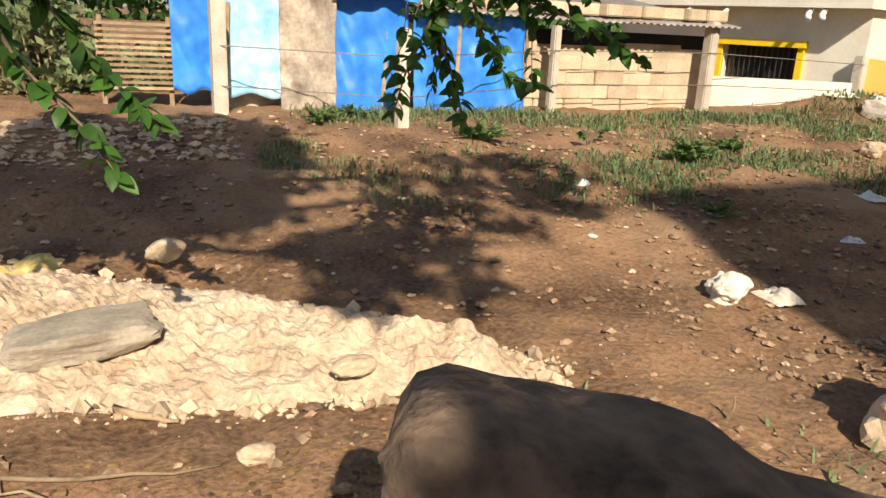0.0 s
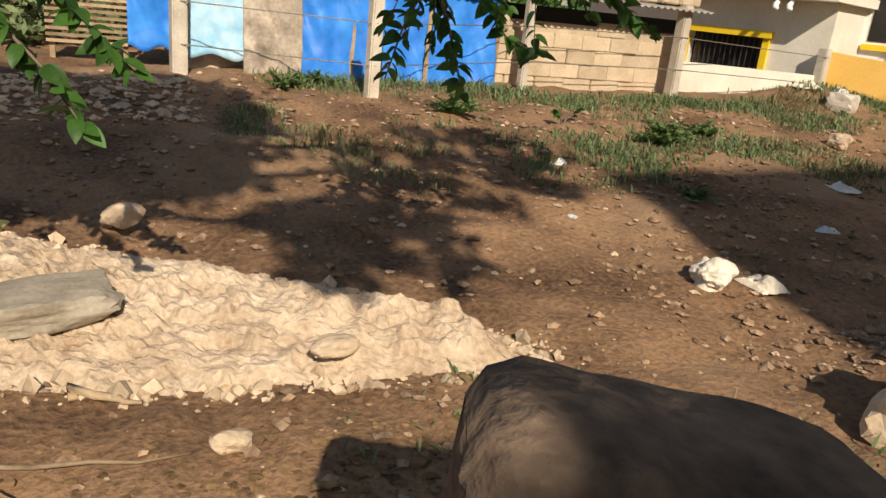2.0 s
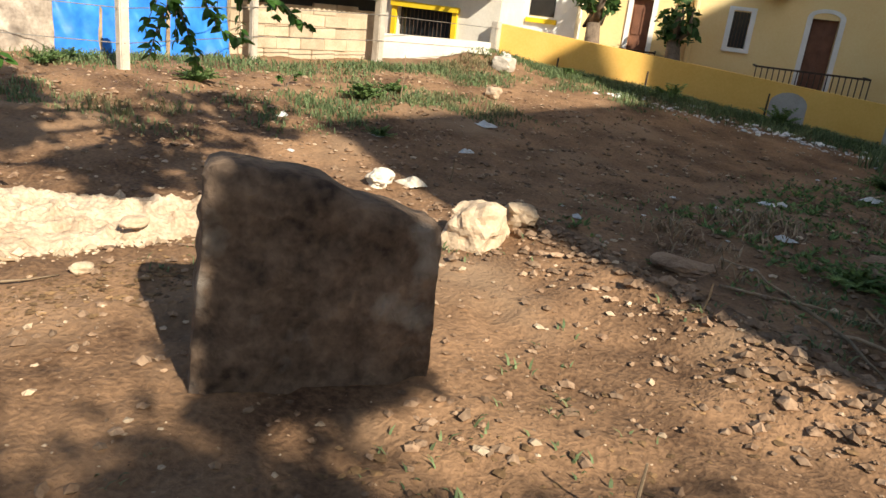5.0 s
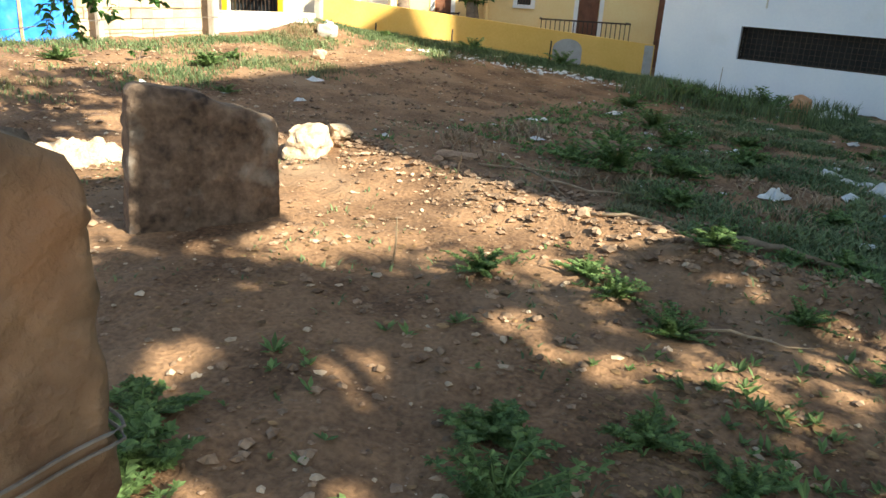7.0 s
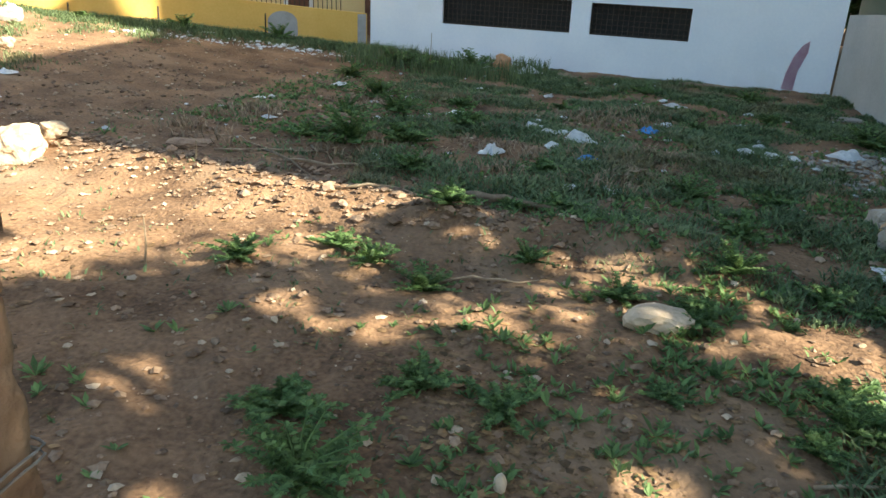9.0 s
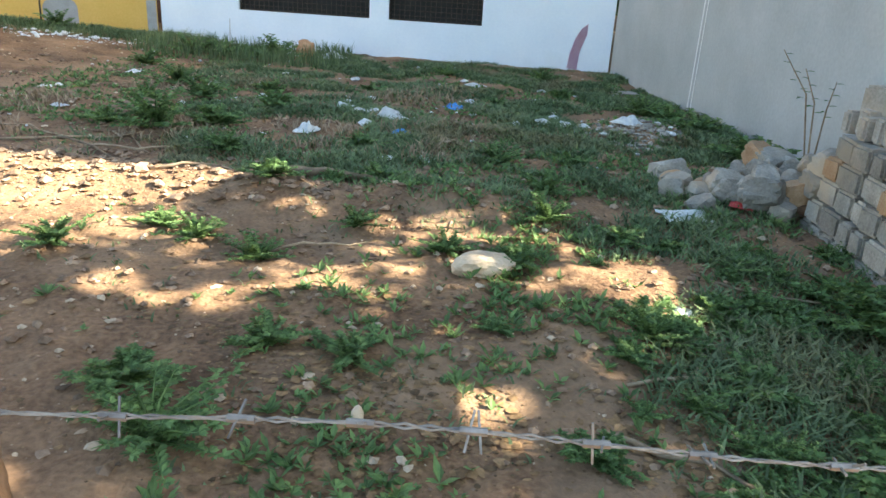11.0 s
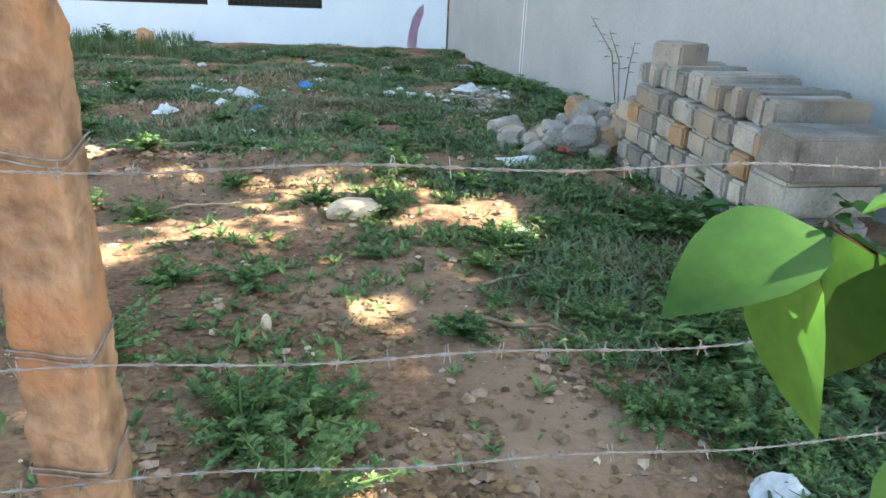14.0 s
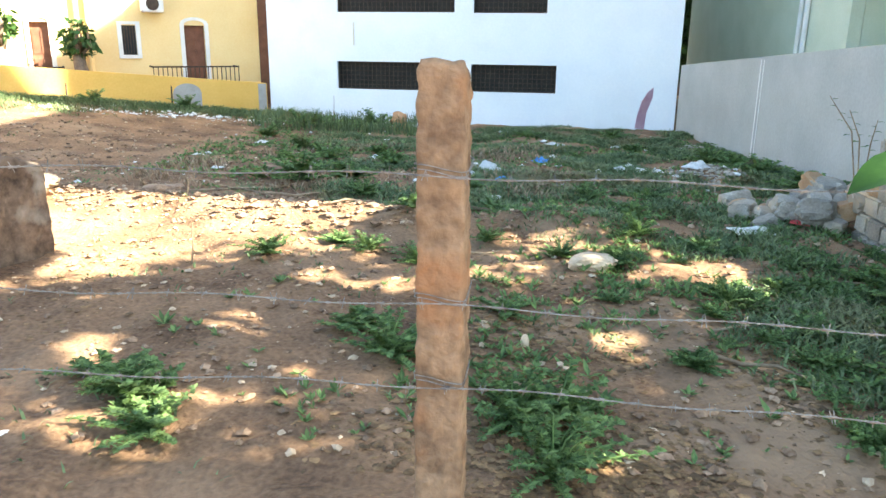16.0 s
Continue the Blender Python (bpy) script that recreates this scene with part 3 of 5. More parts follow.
# ---- big stone slab in the plot, added as a stand-in for the near fence post
A, C = Vector((-3.895, 2.965, 0.88)), Vector((-3.58, 3.755, 0.68))
ux = Vector((C.x - A.x, C.y - A.y, 0))
wide = ux.length
ux.normalize()
back = Vector((-ux.y, ux.x, 0))
prof = [(0.0, -0.03), (0.02, 0.0), (0.07, 0.012), (0.18, 0.002), (0.26, -0.018), (0.38, -0.026), (0.49, -0.045), (0.57, -0.092), (0.63, -0.118), (0.79, -0.142), (0.92, -0.192), (0.975, -0.198), (1.0, -0.215)]
vs, fs = [], []
nu, nv, nt = 44, 30, 5
ring = [(i / nu, 0.0) for i in range(nu + 1)] + [(1.0, (k + 1) / (nt + 1)) for k in range(nt)] + [(1 - i / nu, 1.0) for i in range(nu + 1)] + [(0.0, 1 - (k + 1) / (nt + 1)) for k in range(nt)]
for j in range(nv + 1):
    v = j / nv
    for s, d in ring:
        top = A.z + float(np.interp(s, [p[0] for p in prof], [p[1] for p in prof]))
        z = -0.1 + (top + 0.1) * v
        side = -0.07 * (1 - v) ** 1.3 if s < 0.5 else 0.0
        k = (s - 0.5) * 2
        push = side * (1 - s) * (1 + 0.3 * noise.noise(Vector((z * 6, 1.0, 2.0))))
        edge = 0.015 * (abs(k) ** 8) * (1 if d in (0.0, 1.0) else 0)
        round_top = 0.03 * max(0, (v - 0.9) / 0.1) ** 2
        t = d * 0.24
        t = min(max(t, edge + round_top), 0.24 - edge - round_top)
        p = Vector((A.x, A.y, 0)) + ux * (s * wide + push) + back * t + Vector((0, 0, z))
        q = 0.022 * noise.noise(p * 5) + 0.014 * noise.noise(p * 13) + 0.006 * noise.noise(p * 34)
        p += (back * (1 if d > 0.5 else -1) * q) if d in (0.0, 1.0) else ux * (q if s > 0.5 else -q)
        vs.append(tuple(p))
m = len(ring)
for j in range(nv):
    for i in range(m):
        fs.append((j * m + i, j * m + (i + 1) % m, (j + 1) * m + (i + 1) % m, (j + 1) * m + i))
o = nv * m
for i in range(nu):
    fs.append((o + i, o + i + 1, o + (2 * nu + nt + 1) - i - 1 + 0, o + (2 * nu + nt + 1) - i))
fs.append(tuple(o + k for k in [nu] + list(range(nu + 1, nu + nt + 1)) + [nu + nt + 1]))
fs.append(tuple(o + k for k in [2 * nu + nt + 1] + list(range(2 * nu + nt + 2, m)) + [0]))
tagged(new("stone_slab", mesh("stone_slab", vs, fs, OLDSTONE, True)), "rough dark weathered slab with a broken sloping top, standing in for the granite fence post", "stone")

# ---- rock, flat slab and sack lying in the sun
def place(name, me, at, size, turn, label, category, group="", sink=0.02, tilt=(0, 0)):
    ob = new(name, me)
    ob.matrix_world = pose(at[0], at[1], ground_z(at[0], at[1]) - sink if len(at) < 3 else at[2], tilt[0], tilt[1], turn) @ Matrix.Diagonal((*size, 1))
    return tagged(ob, label, category, group)


place("boulder", rockmesh("boulder", 3, LIGHTROCK, 4, 0.3, 1.0, 0.5), (-4.8, 5.1), (0.36, 0.4, 0.33), 20, "pale angular boulder half sunk in the earth", "rock", sink=0.05)
place("rock", rockmesh("rock", 8, LIGHTROCK, 3, 0.4, 1.0, 0.4), (-4.72, 5.42), (0.22, 0.26, 0.14), 50, "pale broken rock beside the boulder", "rock")
place("flat_slab", rockmesh("flat_slab", 5, SLABSTONE, 4, 0.2, 1.0, 0.7), (-6.03, 2.36), (0.3, 0.56, 0.13), 8, "flat grey-brown stone slab on pale soil", "stone slab", sink=-0.03, tilt=(4, 0))
place("flat_stone", rockmesh("flat_stone", 6, LIGHTROCK, 3, 0.3, 1.0, 0.3), (-5.6, 3.28), (0.1, 0.17, 0.06), 20, "small flat pale stone", "stone", sink=-0.08)
place("stone", rockmesh("stone", 7, LIGHTROCK, 3, 0.3, 1.0, 0.2), (-5.25, 2.92), (0.08, 0.11, 0.06), 0, "small white stone on bare earth", "stone", sink=0.01)
place("stone", rockmesh("stone", 12, LIGHTROCK, 3, 0.4, 1.0, 0.4), (-6.85, 2.62), (0.12, 0.18, 0.1), 30, "grey stone on the pale soil bank", "stone", sink=-0.04)
place("white_rock", rockmesh("white_rock", 9, LIGHTROCK, 3, 0.3, 0.8, 0.3), (0.14, 3.95), (0.32, 0.2, 0.16), 10, "pale rounded rock among weeds", "rock")
place("cream_sack", rockmesh("cream_sack", 41, CREAMSACK, 4, 0.6, 0.8, 0.3), (-6.1, 5.28), (0.2, 0.24, 0.17), 30, "torn cream sack half buried in earth", "sack", sink=0.03)
place("orange_bag", rockmesh("orange_bag", 43, ORANGE, 4, 0.5, 1.0, 0.2), (-2.75, 13.35), (0.26, 0.24, 0.3), 30, "orange plastic bag of rubbish by the wall", "bag", sink=0.03)
place("cement_block", rockmesh("cement_block", 10, CONCRETE, 3, 0.1, 1.0, 0.9), (-9.6, 9.9), (0.3, 0.34, 0.22), 25, "grey cement block near the yellow wall", "block")
place("rock", rockmesh("rock", 11, LIGHTROCK, 3, 0.4, 1.0, 0.3), (-8.4, 8.6), (0.18, 0.2, 0.16), 15, "pale stone in the short grass", "rock")
place("earth_lump", rockmesh("earth_lump", 13, CLOD, 3, 0.4, 0.7, 0.2), (-3.1, 7.4), (0.5, 0.36, 0.24), 15, "tan lump of earth among weeds", "lump")
place("nub", rockmesh("nub", 14, LIGHTROCK, 2, 0.2, 1.6, 0.1), (-0.3, 2.5), (0.045, 0.045, 0.05), 15, "small pale stump in the soil", "stump")
place("flat_rock", rockmesh("flat_rock", 15, CLOD, 3, 0.4, 0.5, 0.3), (-3.95, 6.1), (0.4, 0.3, 0.16), 15, "flat rock in the shade", "rock")
place("concrete_lump", rockmesh("concrete_lump", 16, GRANITE, 3, 0.2, 0.5, 0.7), (2.65, 3.45), (0.55, 0.35, 0.24), 75, "flat grey stone leaning by the bushes", "stone", sink=-0.1)
place("concrete_lump", rockmesh("concrete_lump", 18, GRANITE, 3, 0.15, 0.5, 0.8), (2.55, 2.85), (0.5, 0.4, 0.34), 60, "squared grey stone fallen by the bushes", "stone", sink=-0.02)
place("white_stone", rockmesh("white_stone", 17, GRANITE, 3, 0.2, 0.4, 0.6), (2.35, 11.6), (0.5, 0.3, 0.14), 20, "flat grey stone at the foot of the wall", "stone")

# ---- bank of pale soil
vs, fs = [], []
n1, n2 = 130, 66
for i in range(n1 + 1):
    u = i / n1
    cx, cy = -6.52 + 0.92 * u, 1.41 + 2.75 * u
    half = 0.68 - 0.56 * u ** 2
    for j in range(n2 + 1):
        w = j / n2 * 2 - 1
        x, y = cx + w * half * 0.93, cy - w * half * 0.36
        rim = (1 - abs(w) ** 2.5) * step((1 - u) / 0.15) * step(u / 0.05)
        h = 0.075 * rim + (0.05 * fbm(x * 3, y * 3, 3) + 0.045 * abs(fbm(x * 9, y * 9, 4, 3)) + 0.016 * fbm(x * 28, y * 28, 6, 2)) * rim - 0.035 * (1 - rim)
        vs.append((x, y, ground_z(x, y) + h))
for i in range(n1):
    for j in range(n2):
        a = i * (n2 + 1) + j
        fs.append((a, a + n2 + 1, a + n2 + 2, a + 1))
tagged(new("soil_bank", mesh("soil_bank", vs, fs, PALE)), "bank of pale crumbly excavated soil", "soil", kind="stuff")

# ---- stacked granite blocks along the grey wall
rs = random.Random(11)
stack = thing("stone_stack", "dry stack of squared grey granite building stones", "stone stack", (2.3, 5.25, 0), -91.5)
stones = []
for k, (a, b_, c_) in enumerate(((0.26, 0.3, 0.145), (0.2, 0.3, 0.145), (0.16, 0.3, 0.14), (0.3, 0.3, 0.145))):
    for mt in (GRANITE, GRANITE, ORANGESTONE if k == 1 else GRANITE):
        bm = box(-a / 2 + 0.004, a / 2 - 0.004, 0, b_, 0, c_, bevel=0.018)
        for vv in bm.verts:
            vv.co += Vector((0.008 * noise.noise(vv.co * 9 + Vector((k, 1, 2))), 0.012 * noise.noise(vv.co * 8 + Vector((4, k, 2))), 0.006 * noise.noise(vv.co * 9 + Vector((4, 1, k)))))
        me = bpy.data.meshes.new("stone")
        bm.to_mesh(me)
        bm.free()
        me.materials.append(mt)
        stones.append((a, me))
for c in range(5):
    u = 0.03 * c + rs.uniform(0, 0.08)
    while u < 1.95:
        a, me = rs.choice(stones)
        ob = part("stone", me, GRANITE, stack)
        ob.location = (u + a / 2, 0.012 * c + rs.uniform(-0.015, 0.02), -0.06 + 0.1465 * c + 0.008 * u * c / 5)
        ob.rotation_euler = (rs.uniform(-0.03, 0.03), rs.uniform(-0.03, 0.03), rs.uniform(-0.07, 0.07))
        u += a + rs.uniform(0.0, 0.012)
part("core", box(0.25, 1.9, 0.36, 0.8, -0.1, 0.66), GRANITE, stack)
u = 0.1
while u < 1.95:
    w = rs.uniform(0.1, 0.15)
    ob = part("stone", box(-w / 2 + 0.004, w / 2 - 0.004, 0, rs.uniform(0.5, 0.62), 0, rs.uniform(0.13, 0.19), bevel=0.016), GRANITE, stack)
    ob.location = (u + w / 2, 0.12 + rs.uniform(-0.03, 0.03), 0.672 + 0.01 * u)
    ob.rotation_euler = (0, rs.uniform(-0.05, 0.05), rs.uniform(-0.06, 0.06))
    u += w
for c, (lg, hh) in enumerate(((0.62, 0.15), (0.5, 0.15), (0.56, 0.2), (0.6, 0.25))):
    ob = part("stone", box(0, 0.34 + 0.03 * (c % 2), -0.02, lg, 0, hh - 0.006, bevel=0.022), GRANITE, stack, "large squared end stone")
    ob.location = (1.97 + 0.02 * (c % 2), 0.01 * c, (0.01, 0.16, 0.31, 0.51)[c])
    ob.rotation_euler = (0, 0, (0.04, -0.05, 0.03, -0.02)[c])
topb = thing("granite_block", "single large granite block on top of the stack", "stone block", (2.62, 5.0, 0.78), -70)
part("stone", box(-0.15, 0.15, -0.12, 0.18, 0, 0.2, bevel=0.02), GRANITE, topb)
rub = [rockmesh("rubble_stone", 30 + k, ORANGESTONE if k == 5 else GRANITE, 3, 0.14, 1.0, 0.88) for k in range(6)]
for k in range(34):
    a = rs.random()
    x, y = 1.55 + 0.95 * a + rs.uniform(-0.12, 0.12), 5.75 - 0.1 * a + rs.uniform(-0.45, 0.4)
    s = rs.uniform(0.13, 0.24)
    lift = max(0.0, (x - 1.75)) * 0.5 * rs.random()
    place("rubble_stone", rub[k % 6], (x, y, ground_z(x, y) - 0.03 + lift), (s * 1.25, s, s * 0.85), rs.uniform(0, 360), "tumbled granite stone from the stack", "stone", "tumbled stones", tilt=(rs.uniform(-25, 25), rs.uniform(-25, 25)))

# ---- near fence: granite post and barbed wire
pb = thing("granite_fence_post", "tall tan-brown rough granite fence post", "fence post", (-0.545, 0.93, 0), -4)
vs, fs = [], []
nz, sq = 130, 64
for j in range(nz + 1):
    z = -0.1 + 1.57 * j / nz
    for i in range(sq):
        a = 2 * math.pi * i / sq
        r = 1 / (abs(math.cos(a)) ** 14 + abs(math.sin(a)) ** 14) ** (1 / 14)
        w = 0.062 + 0.004 * (1.4 - z) / 1.4
        if j >= nz - 2:
            r *= 0.97 - 0.05 * (j - nz + 2)
        x, y = w * r * math.cos(a), w * r * math.sin(a)
        q = 0.003 * noise.noise(Vector((x * 9, y * 9, z * 5))) + 0.006 * noise.noise(Vector((x * 30, y * 30, z * 22))) + 0.0035 * noise.noise(Vector((x * 80, y * 80, z * 60)))
        fall = 0.03 * (y / w + 1) + 0.012 * noise.noise(Vector((x * 20, y * 20, 3)))
        top = -fall * min(1.0, max(0.0, (z - 1.36) / 0.1))
        vs.append((x * (1 + q / w), y * (1 + q / w), z + top))
for j in range(nz):
    for i in range(sq):
        fs.append((j * sq + i, j * sq + (i + 1) % sq, (j + 1) * sq + (i + 1) % sq, (j + 1) * sq + i))
fs.append(tuple(nz * sq + i for i in range(sq)))
part("shaft", mesh("post_shaft", vs, fs, TANSTONE, True), TANSTONE, pb)
for z in (1.19, 0.85, 0.615):
    for dz in (0.0, 0.012):
        pts = [((0.068 + 0.0045 * dz / 0.012 * 0.3) * math.cos(a) / (abs(math.cos(a)) ** 14 + abs(math.sin(a)) ** 14) ** (1 / 14), 0.0685 * math.sin(a) / (abs(math.cos(a)) ** 14 + abs(math.sin(a)) ** 14) ** (1 / 14), z + dz + 0.008 * math.sin(2 * a)) for a in np.linspace(0, 2 * math.pi, 49)]
        v, f = tube(pts, [0.0016] * 49, 5)
        part("wire_tie", mesh("wire_tie", v, f, WIRE), WIRE, pb, "wire tied round the post")
far = thing("granite_fence_post", "tall tan-brown rough granite fence post", "fence post", (2.6, 0.86, 0), 8)
part("shaft", bpy.data.meshes["post_shaft"], TANSTONE, far)

rw = random.Random(3)
for z, sag in ((1.19, 0.012), (0.85, 0.015), (0.615, 0.02)):
    bw = thing("barbed_wire", "twisted galvanised barbed wire strand", "wire", group="fence wires")
    pieces = []
    xsn = np.arange(-3.6, 2.65, 0.02)

    def line(x, z=z, sag=sag):
        return 0.83 + 0.012 * math.sin(x * 2.1 + z * 5), z - sag * math.sin((x + 0.545) * 1.0) ** 2 + 0.006 * math.sin(x * 9 + z * 7)

    for ph in (0, math.pi):
        pts = []
        for x in xsn:
            y, zz = line(x)
            pts.append((x, y + 0.002 * math.cos(x * 130 + ph), zz + 0.002 * math.sin(x * 130 + ph)))
        pieces.append(tube(pts, [0.0013] * len(pts), 5))
    v, f = join(pieces)
    part("strand", mesh("strand", v, f, WIRE), WIRE, bw)
    x = -3.5
    while x < 2.6:
        y, zz = line(x)
        barbs = []
        for k in range(2):
            a = rw.uniform(0, math.pi)
            d = Vector((rw.uniform(-0.35, 0.35), math.cos(a), math.sin(a))).normalized() * 0.017
            barbs.append(tube([(x + 0.008 * k - d.x, y - d.y, zz - d.z), (x + 0.008 * k + d.x, y + d.y, zz + d.z)], [0.0013, 0.0013], 4))
        barbs.append(tube([(x - 0.008, y, zz), (x + 0.014, y, zz)], [0.0036, 0.0036], 6))
        v, f = join(barbs)
        part("barb", mesh("barb", v, f, WIRE), WIRE, bw)
        x += rw.uniform(0.085, 0.115)


# ---- foliage
def leafshape(length=1.0, width=0.55, n=6, droop=0.25):
    """A pointed oval leaf with a folded midrib."""
    vs, fs = [], []
    for i in range(n + 1):
        u = i / n
        w = width * 0.5 * math.sin(math.pi * u ** 0.8) ** 0.8 if 0 < u < 1 else 0.0
        z = -droop * u * u
        vs += [(u * length, -w, z + w * 0.28), (u * length, 0, z), (u * length, w, z + w * 0.28)]
    for i in range(n):
        a = i * 3
        fs += [(a, a + 1, a + 4, a + 3), (a + 1, a + 2, a + 5, a + 4)]
    return vs, fs


def crown(name, centre, radii, count, size, material, seed, clumps=60, gaps=()):
    """Many leaves in uneven clumps; one mesh. gaps: openings (x, y, radius) along the sun, where they cross z = 4.6."""
    r = np.random.RandomState(seed)
    cc = r.normal(size=(clumps, 3))
    cc = cc / np.linalg.norm(cc, axis=1)[:, None] * (r.uniform(0.25, 1.0, (clumps, 1)) ** 0.5) * radii
    per = count // clumps
    pos = np.repeat(cc, per, 0) + r.normal(size=(clumps * per, 3)) * np.array(radii) * 0.13 + centre
    for gx, gy, gr in gaps:
        up = (pos[:, 2] - 4.6) / math.tan(SUN_EL)
        pos = pos[np.hypot(pos[:, 0] - 0.993 * up - gx, pos[:, 1] + 0.116 * up - gy) > gr]
    k = len(pos)
    a = r.normal(size=(k, 3))
    a /= np.linalg.norm(a, axis=1)[:, None]
    b = np.cross(a, r.normal(size=(k, 3)))
    b /= np.linalg.norm(b, axis=1)[:, None]
    s = size * r.uniform(0.6, 1.3, (k, 1))
    quad = np.stack([pos - a * s, pos - b * s * 0.45, pos + a * s, pos + b * s * 0.45], 1).reshape(-1, 3)
    return mesh(name, quad.tolist(), [(4 * i, 4 * i + 1, 4 * i + 2, 4 * i + 3) for i in range(k)], material)


def tree(label, foot, top, centre, radii, count, size, seed, limbs=6, gaps=()):
    t = thing("tree", label, "tree", (0, 0, 0))
    v, f = tube([foot, tuple(np.array(foot) * 0.5 + np.array(top) * 0.5 + np.array((0.12, -0.06, 0))), top], [0.2, 0.15, 0.11], 10)
    part("trunk", mesh("trunk", v, f, BARK, True), BARK, t)
    r = random.Random(seed)
    for k in range(limbs):
        e = [centre[q] + radii[q] * r.uniform(-0.75, 0.75) for q in range(3)]
        m = [top[q] * 0.5 + e[q] * 0.5 + r.uniform(-0.2, 0.2) for q in range(3)]
        v, f = tube([top, m, e], [0.09, 0.05, 0.015], 7)
        part("limb", mesh("limb", v, f, BARK, True), BARK, t)
    tagged(part("crown", crown("crown", centre, radii, count, size, CROWNLEAF, seed, gaps=gaps), CROWNLEAF, t), kind="stuff")
    return t


# crown stays out of view, placed and sized to throw the leafy shade westward
treeA = tree("roadside tree with a broad leafy crown over the fence", (-2.7, 0.1, -0.1), (-2.5, 0.7, 3.4), (-2.5, 1.6, 4.7), (1.35, 1.15, 0.6), 14000, 0.115, 4, 8)
# two thin unseen clumps with limbs, added for the fringe of that shade
tagged(part("crown", crown("crown", (-1.9, 3.9, 4.6), (0.8, 0.9, 0.3), 900, 0.08, CROWNLEAF, 34, 40), CROWNLEAF, treeA), kind="stuff")
tagged(part("crown", crown("crown", (-0.65, 3.0, 4.6), (0.6, 0.6, 0.25), 900, 0.08, CROWNLEAF, 36, 34), CROWNLEAF, treeA), kind="stuff")
part("limb", mesh("limb", *tube([(-2.5, 0.7, 3.4), (-1.6, 2.0, 4.2), (-0.65, 3.0, 4.6)], [0.06, 0.04, 0.015], 7), BARK, True), BARK, treeA)
v, f = tube([(-2.5, 0.7, 3.4), (-2.1, 2.2, 4.1), (-1.8, 3.4, 4.6)], [0.08, 0.05, 0.02], 7)
part("limb", mesh("limb", v, f, BARK, True), BARK, treeA)
# added out of view to dapple the near ground; gaps let the sun patches through
treeB = tree("unseen tree added beyond the grey wall to dapple the plot", (5.0, 0.2, -0.1), (5.2, 0.8, 3.6), (5.7, 1.15, 4.9), (3.2, 2.0, 0.8), 12500, 0.12, 9, 10,
             gaps=((6.39, 1.98, 0.2), (6.5, 1.75, 0.1), (6.37, 1.36, 0.2), (6.1, 1.1, 0.1), (6.25, 0.7, 0.22), (4.33, 2.0, 0.2), (4.55, 1.85, 0.14), (3.77, 1.55, 0.2), (3.95, 1.4, 0.1), (3.08, 2.89, 0.28), (3.4, 2.75, 0.14), (4.6, 2.79, 0.2), (4.9, 2.65, 0.13), (2.83, 2.93, 0.2), (5.2, 2.75, 0.2), (6.2, 2.6, 0.16), (4.9, 1.4, 0.11), (3.4, 2.2, 0.13), (5.5, 3.0, 0.2), (5.85, 2.85, 0.12)))
# extra unseen clump, added to keep the standing slab in shade
tagged(part("crown", crown("crown", (1.9, 2.72, 4.5), (0.68, 0.4, 0.3), 3400, 0.12, CROWNLEAF, 33, 30), CROWNLEAF, treeB), kind="stuff")
v, f = tube([(5.2, 0.8, 3.6), (4.0, 2.0, 4.3), (1.85, 2.7, 4.5)], [0.08, 0.05, 0.02], 7)
# extra unseen clump, added to break up the sunlit band on the ground
tagged(part("crown", crown("crown", (4.45, 4.0, 3.4), (1.3, 0.62, 0.5), 1350, 0.1, CROWNLEAF, 35, 26), CROWNLEAF, treeB), kind="stuff")
part("limb", mesh("limb", *tube([(5.2, 0.8, 3.6), (4.8, 2.4, 3.6), (4.45, 4.0, 3.4)], [0.07, 0.045, 0.02], 7), BARK, True), BARK, treeB)
part("limb", mesh("limb", v, f, BARK, True), BARK, treeB)
# extra unseen clump, added to shade the granite fence post
tagged(part("crown", crown("crown", (2.0, 0.62, 2.95), (0.4, 0.26, 0.55), 1500, 0.09, CROWNLEAF, 37, 26), CROWNLEAF, treeB), kind="stuff")
part("limb", mesh("limb", *tube([(5.2, 0.8, 3.6), (3.6, 0.6, 3.7), (2.0, 0.6, 2.9)], [0.06, 0.04, 0.015], 7), BARK, True), BARK, treeB)
tree("dark leafy tree behind the white building", (4.6, 24.5, -0.2), (4.7, 24.5, 2.2), (4.4, 24.0, 3.0), (1.9, 1.5, 2.4), 9000, 0.17, 12, 6)
tree("young tree beside the yellow house", (-9.15, 13.35, 0.1), (-9.1, 13.3, 1.15), (-9.1, 13.3, 1.45), (0.35, 0.3, 0.35), 300, 0.09, 15, 4)
tree("young tree beside the yellow house", (-10.3, 12.55, 0.1), (-10.2, 12.5, 1.3), (-10.2, 12.5, 1.75), (0.4, 0.3, 0.4), 300, 0.09, 16, 4)

leafmesh = []
for k, (w, d) in enumerate(((0.55, 0.25), (0.6, 0.4), (0.5, 0.15))):
    v, f = leafshape(1.0, w, 6, d)
    leafmesh.append(mesh("leaf", v, f, LEAF, True))


